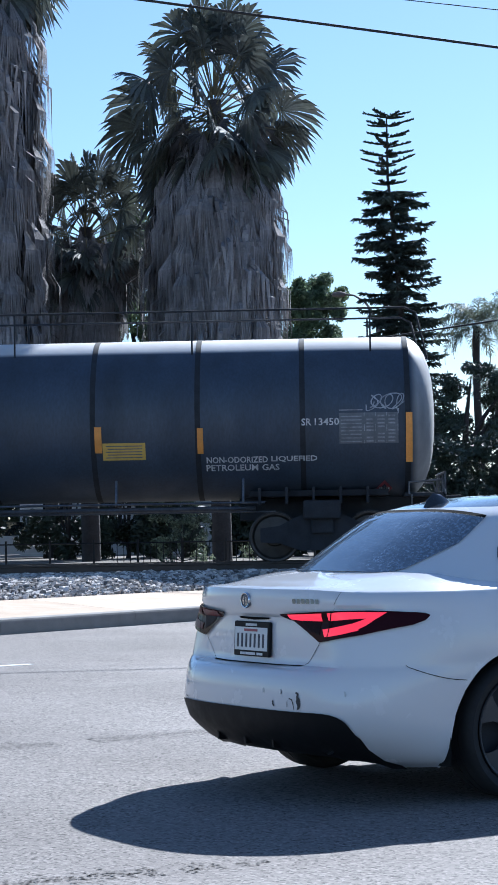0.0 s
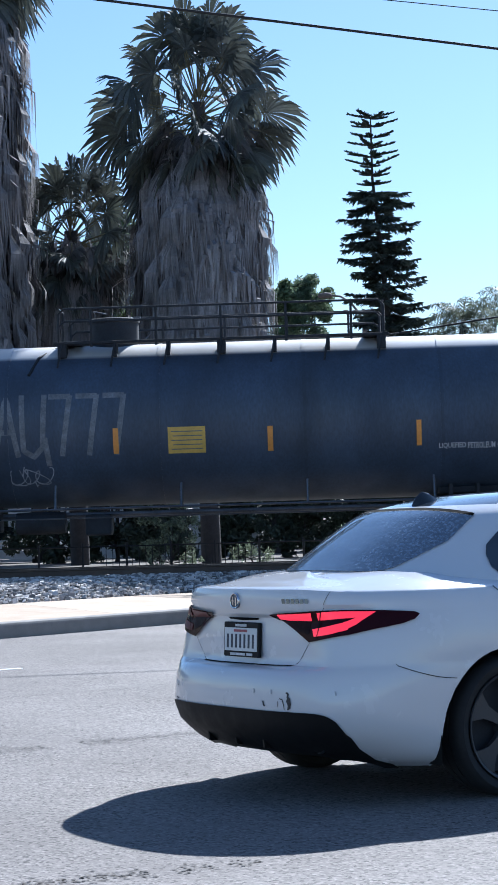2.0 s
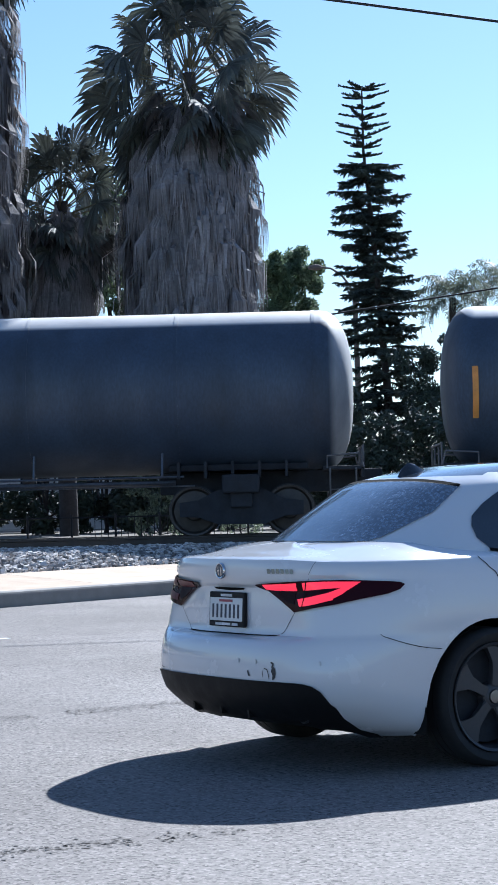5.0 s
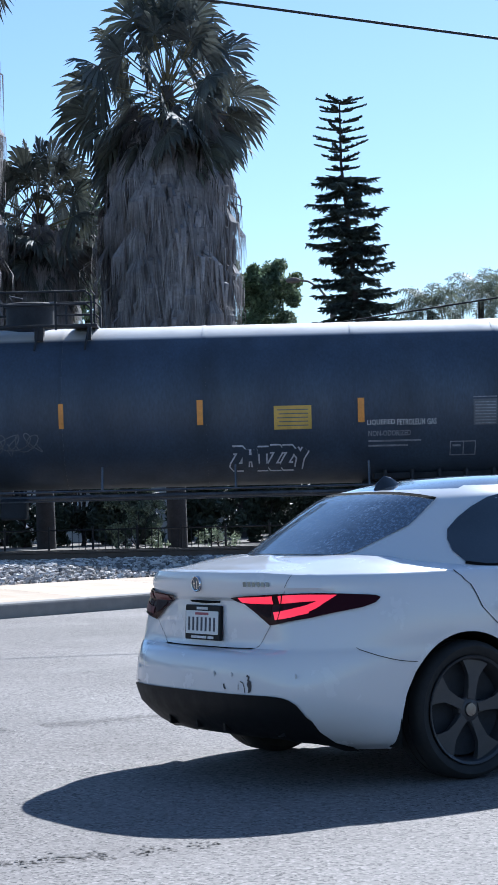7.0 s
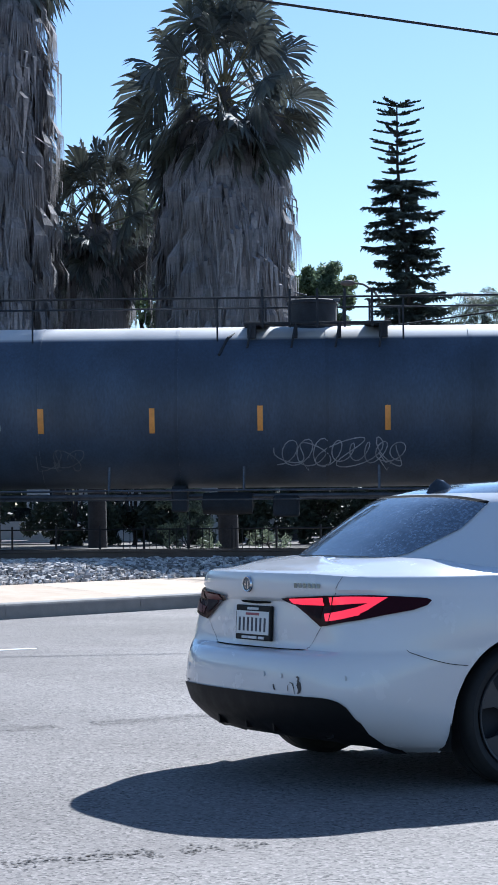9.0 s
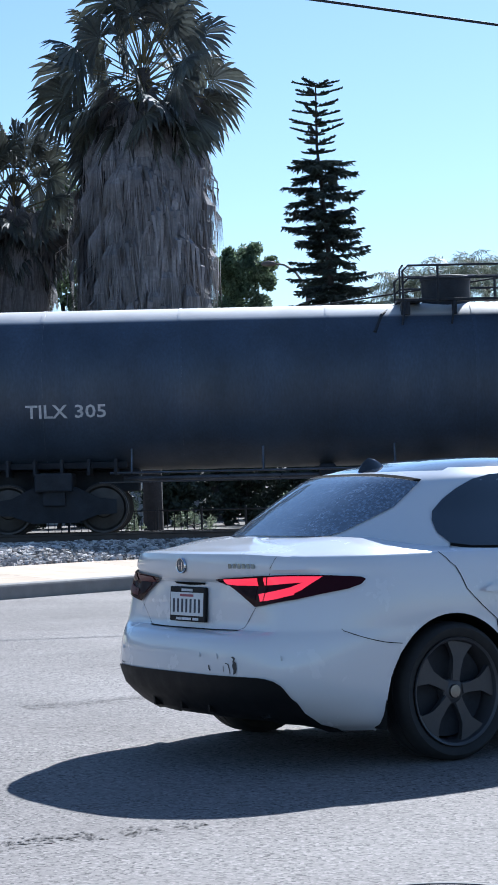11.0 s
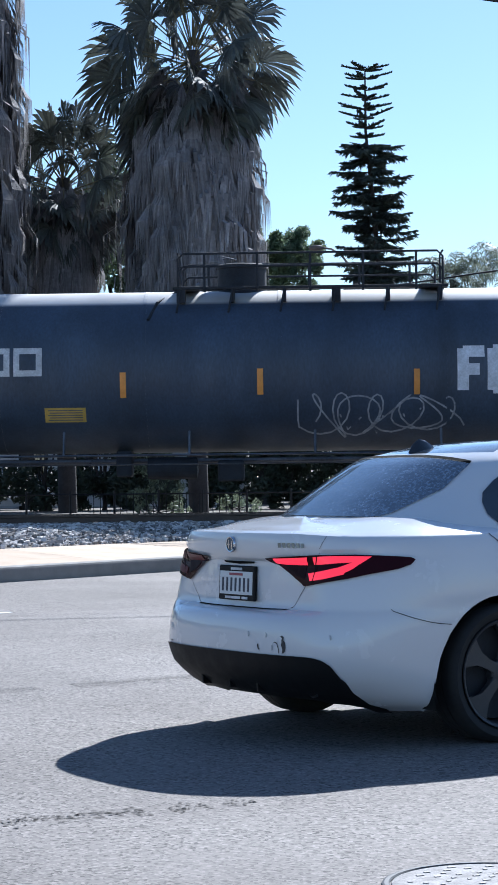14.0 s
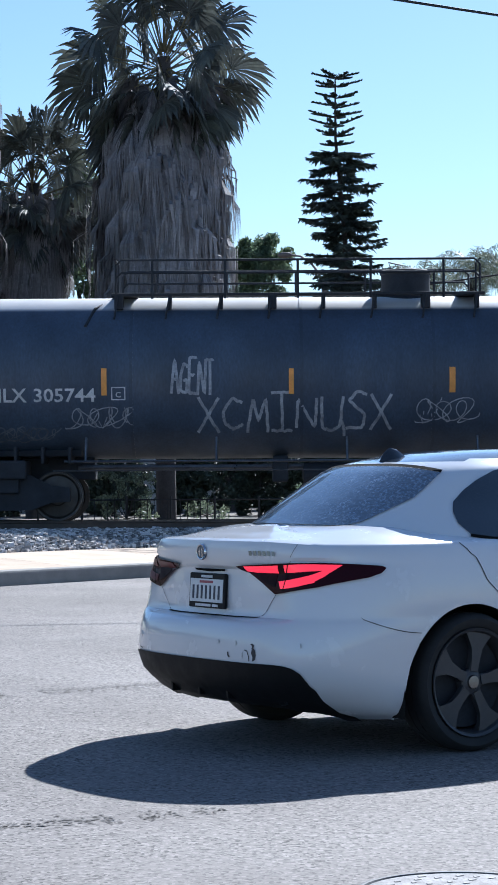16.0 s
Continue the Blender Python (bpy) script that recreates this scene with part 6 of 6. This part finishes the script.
broad_tree("leafy_tree", "dark shaded tree between the round tree and the conifer", 1.58, 70, GZ, [(-0.5, 0, 1.4, 0.8), (0.5, 0.2, 1.5, 0.8), (-0.4, 0, 2.6, 0.8), (0.6, 0, 2.7, 0.8), (0.1, 0.1, 3.46, 0.8), (-0.5, 0, 4.38, 0.7), (0.6, 0, 3.97, 0.6)], 15, leaf=0.11, per=1500, material="shade_leaf", trunk=0.14)
feather_palm(5.85, 72, GZ, 8.3, 1.9, 21, "pale feather palm with drooping fronds beside the conifer")
feather_palm(8.5, 80, GZ, 9.5, 2.1, 22, "tall feather palm with arching fronds")
feather_palm(10.2, 84, GZ, 10.0, 2.0, 23, "distant feather palm with arching fronds")
feather_palm(7.4, 78, GZ, 6.6, 1.8, 24, "short feather palm below taller ones")
broad_tree("leafy_tree", "dark shaded tree below the feather palms", 5.0, 68, GZ, [(-0.9, 0, 5.4, 0.8), (0.3, 0, 5.8, 0.9), (1.4, 0, 5.4, 1.0), (2.6, 0, 5.9, 1.1), (0.6, 0, 4.2, 1.2), (2.2, 0, 4.2, 1.3), (-0.7, 0, 3.9, 1.0), (3.6, 0, 4.6, 1.2)], 9, leaf=0.1, per=1300, material="shade_leaf")
# hedge that closes the view below the tanks, its shade put into dark leaves
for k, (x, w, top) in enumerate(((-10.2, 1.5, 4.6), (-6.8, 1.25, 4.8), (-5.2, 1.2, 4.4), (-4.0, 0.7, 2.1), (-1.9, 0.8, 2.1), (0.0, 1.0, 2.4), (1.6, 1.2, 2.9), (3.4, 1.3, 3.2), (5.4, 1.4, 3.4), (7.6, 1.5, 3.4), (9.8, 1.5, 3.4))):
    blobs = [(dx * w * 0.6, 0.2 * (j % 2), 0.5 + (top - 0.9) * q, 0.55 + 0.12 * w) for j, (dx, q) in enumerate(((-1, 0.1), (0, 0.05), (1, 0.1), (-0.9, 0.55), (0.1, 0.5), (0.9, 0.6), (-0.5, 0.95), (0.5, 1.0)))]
    broad_tree("hedge_bush", "dark shaded hedge bush behind the railway", x, 55.5 + 0.4 * (k % 3), GZ, blobs, 40 + k, leaf=0.10, per=2400, material="shade_leaf", trunk=0.08, cat="bush")
# backdrop hedge row added so that bright gaps behind the train close up dark
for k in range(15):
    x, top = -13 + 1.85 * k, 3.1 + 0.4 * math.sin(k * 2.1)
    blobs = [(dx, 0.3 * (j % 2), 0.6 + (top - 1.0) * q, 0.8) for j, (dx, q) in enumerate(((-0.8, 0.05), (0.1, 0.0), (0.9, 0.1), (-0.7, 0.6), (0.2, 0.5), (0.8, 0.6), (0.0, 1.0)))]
    broad_tree("hedge_bush", "tall dark backdrop hedge bush added far behind the railway", x, 76 + 0.5 * (k % 3), GZ, blobs, 80 + k, leaf=0.13, per=1100, material="shade_leaf", trunk=0.08, cat="bush")
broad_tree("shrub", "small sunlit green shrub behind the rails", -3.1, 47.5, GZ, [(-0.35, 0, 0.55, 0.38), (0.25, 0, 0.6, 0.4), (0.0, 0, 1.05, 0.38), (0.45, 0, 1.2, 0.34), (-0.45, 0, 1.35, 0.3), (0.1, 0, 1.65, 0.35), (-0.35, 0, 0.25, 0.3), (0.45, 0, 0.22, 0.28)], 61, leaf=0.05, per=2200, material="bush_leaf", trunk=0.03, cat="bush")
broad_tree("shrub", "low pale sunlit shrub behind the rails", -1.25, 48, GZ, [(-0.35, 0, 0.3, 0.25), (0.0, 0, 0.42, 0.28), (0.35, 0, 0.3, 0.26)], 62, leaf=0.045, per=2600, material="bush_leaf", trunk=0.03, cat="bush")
broad_tree("shrub", "low dark green shrub behind the rails", 1.1, 48.5, GZ, [(-0.4, 0, 0.4, 0.35), (0.1, 0, 0.6, 0.4), (0.5, 0, 0.4, 0.35)], 63, leaf=0.05, per=2000, material="leaf", trunk=0.03, cat="bush")

# ---- buildings, fence, street lamp, wires ----
M["stucco"] = mat("pale_grey_stucco", (0.45, 0.44, 0.43), 0.9, vary=0.1, scale=0.8, fine=30, bump=0.003, bump_scale=60)
M["roofing"] = mat("brown_roofing", (0.16, 0.12, 0.1), 0.9, vary=0.2)
M["iron"] = mat("dark_painted_iron", (0.012, 0.012, 0.014), 0.6, vary=0.2)
M["galvanised"] = mat("weathered_steel_pole", (0.17, 0.14, 0.13), 0.7, 0.3, vary=0.2)
M["cable"] = mat("black_cable", (0.015, 0.015, 0.017), 0.6, vary=0.1)
house = thing("low_building", "low pale stucco building behind the hedge", "building", at=pose(-5.5, 66, GZ))
bm = bmesh.new()
box(bm, (0, 2.0, 1.5), (8.2, 4.0, 3.0), bevel=0.01)
part("wall", bm, M["stucco"], house, "pale stucco wall")
bm = bmesh.new()
box(bm, (0, 1.9, 3.06), (8.6, 4.5, 0.14), bevel=0.02)
part("roof", bm, M["roofing"], house, "flat roof edge")
for x in (-2.9, -1.2, 2.6):
    bm = bmesh.new()
    box(bm, (x, -0.01, 1.5), (0.9, 0.06, 1.0), bevel=0.01)
    win = part("window", bm, M["car_glass"], house)
    bm = bmesh.new()
    for dx in (-0.47, 0.47):
        box(bm, (x + dx, -0.02, 1.5), (0.06, 0.1, 1.1))
    for dz in (-0.52, 0.52):
        box(bm, (x, -0.02, 1.5 + dz), (1.0, 0.1, 0.06))
    part("frame", bm, M["white_paint"], win)
fence = thing("iron_fence", "dark iron rail fence behind the tracks", "fence", at=pose(0, 46, GZ))
bm = bmesh.new()
tube(bm, [(0, 0, 0), (0, 0, 0.7)], 0.025, 8)
post = mesh_of("post", bm, M["iron"])
bm = bmesh.new()
tube(bm, [(0, 0, 0.1), (0, 0, 0.64)], 0.009, 5)
picket = mesh_of("picket", bm, M["iron"])
for k in range(-11, 10):
    ob = new("post", post)
    ob.parent, ob.location = fence, (k * 1.0, 0, 0)
for k in range(-30, -7):
    ob = new("picket", picket)
    ob.parent, ob.location = fence, (k * 0.15 + 0.03, 0, 0)
for z in (0.12, 0.62):
    bm = bmesh.new()
    tube(bm, [(-11, 0, z), (9, 0, z)], 0.016, 6)
    part("rail", bm, M["iron"], fence)

parked = thing("parked_car", "small pale parked car far behind the fence", "car", at=pose(-8.7, 60, GZ))
bm = bmesh.new()
prism(bm, [(-1.9, 0.25), (1.9, 0.25), (1.95, 0.6), (1.2, 0.75), (0.6, 0.8), (-1.5, 0.8), (-1.95, 0.7)], 1.6, Matrix(((1, 0, 0, 0), (0, 0, 1, -0.8), (0, 1, 0, 0), (0, 0, 0, 1))))
part("body", bm, M["car_white"], parked)
bm = bmesh.new()
prism(bm, [(-1.3, 0.8), (0.7, 0.8), (0.15, 1.2), (-0.9, 1.22)], 1.4, Matrix(((1, 0, 0, 0), (0, 0, 1, -0.7), (0, 1, 0, 0), (0, 0, 0, 1))))
part("cabin", bm, M["car_glass"], parked)
for x in (-1.2, 1.15):
    for y in (-0.8, 0.8):
        bm = bmesh.new()
        lathe(bm, [(0, -0.1), (0.3, -0.1), (0.31, 0), (0.3, 0.1), (0, 0.1)], Matrix.Translation((x, y, 0.31)) @ Matrix.Rotation(radians(90), 4, "X"), 20)
        part("wheel", bm, M["tyre"], parked)

lamp_post = thing("street_lamp", "grey street lamp with a curved arm", "street lamp", at=pose(2.7, 80, GZ))
bm = bmesh.new()
tube(bm, [(0, 0, 0), (-0.03, 0, 5), (-0.08, 0, 9.2)], [0.14, 0.12, 0.10], 10)
part("pole", bm, M["galvanised"], lamp_post, smooth=50)
bm = bmesh.new()
tube(bm, [(-0.08, 0, 8.9), (-0.3, 0, 9.35), (-0.6, 0, 9.75), (-1.0, 0, 10.0), (-1.45, 0, 10.06)], [0.06, 0.05, 0.045, 0.04, 0.04], 8)
part("arm", bm, M["galvanised"], lamp_post, smooth=50)
bm = bmesh.new()
lathe(bm, [(0, -0.3), (0.08, -0.25), (0.12, 0.0), (0.09, 0.22), (0, 0.3)], Matrix.Translation((-1.6, 0, 10.05)) @ Matrix.Rotation(radians(90), 4, "Y"), 14)
part("lamp_head", bm, M["galvanised"], lamp_post, smooth=60)


def wire(label, a, b, sag, r):
    """A cable between two far poles out of sight."""
    a, b = Vector(a), Vector(b)
    bm = bmesh.new()
    tube(bm, [a.lerp(b, k / 40) - Vector((0, 0, sag * 4 * (k / 40) * (1 - k / 40))) for k in range(41)], r, 8)
    ob = part("overhead_wire", bm, M["cable"], smooth=60)
    return tagged(ob, label, "cable")


wire("thick black overhead cable crossing the sky", (-2.42 - 5.29 * 3.5, 30, 9.20 + 0.85 * 3.5), (2.87 + 5.29 * 3.5, 30, 8.35 - 0.85 * 3.5), 0.0, 0.021)
wire("thin black overhead wire high in the sky", (1.59 - 1.48 * 12, 32, 9.62 + 0.2 * 12), (3.07 + 1.48 * 12, 32, 9.42 - 0.2 * 12), 0.0, 0.008)
wire("dark utility cable sloping behind the train", (-23.5, 46, 2.65), (26, 46, 9.05), 0.35, 0.02)
# ---- movement ----
def motions():
    for key, car in TRAIN.items():
        walk(car, [(t, Matrix.Translation((LEFT[key] - SPEED * t, TRACK_Y, RAIL_TOP))) for t in (0.0, 4.0, 8.0, 12.0, 16.0)])
    turn = SPEED / 0.457
    for ob in WHEELS:
        at = ob.location.copy()
        walk(ob, [(k / 15, Matrix.Translation(at) @ Matrix.Rotation(-turn * k / 15, 4, "Y")) for k in range(241)])


motions()
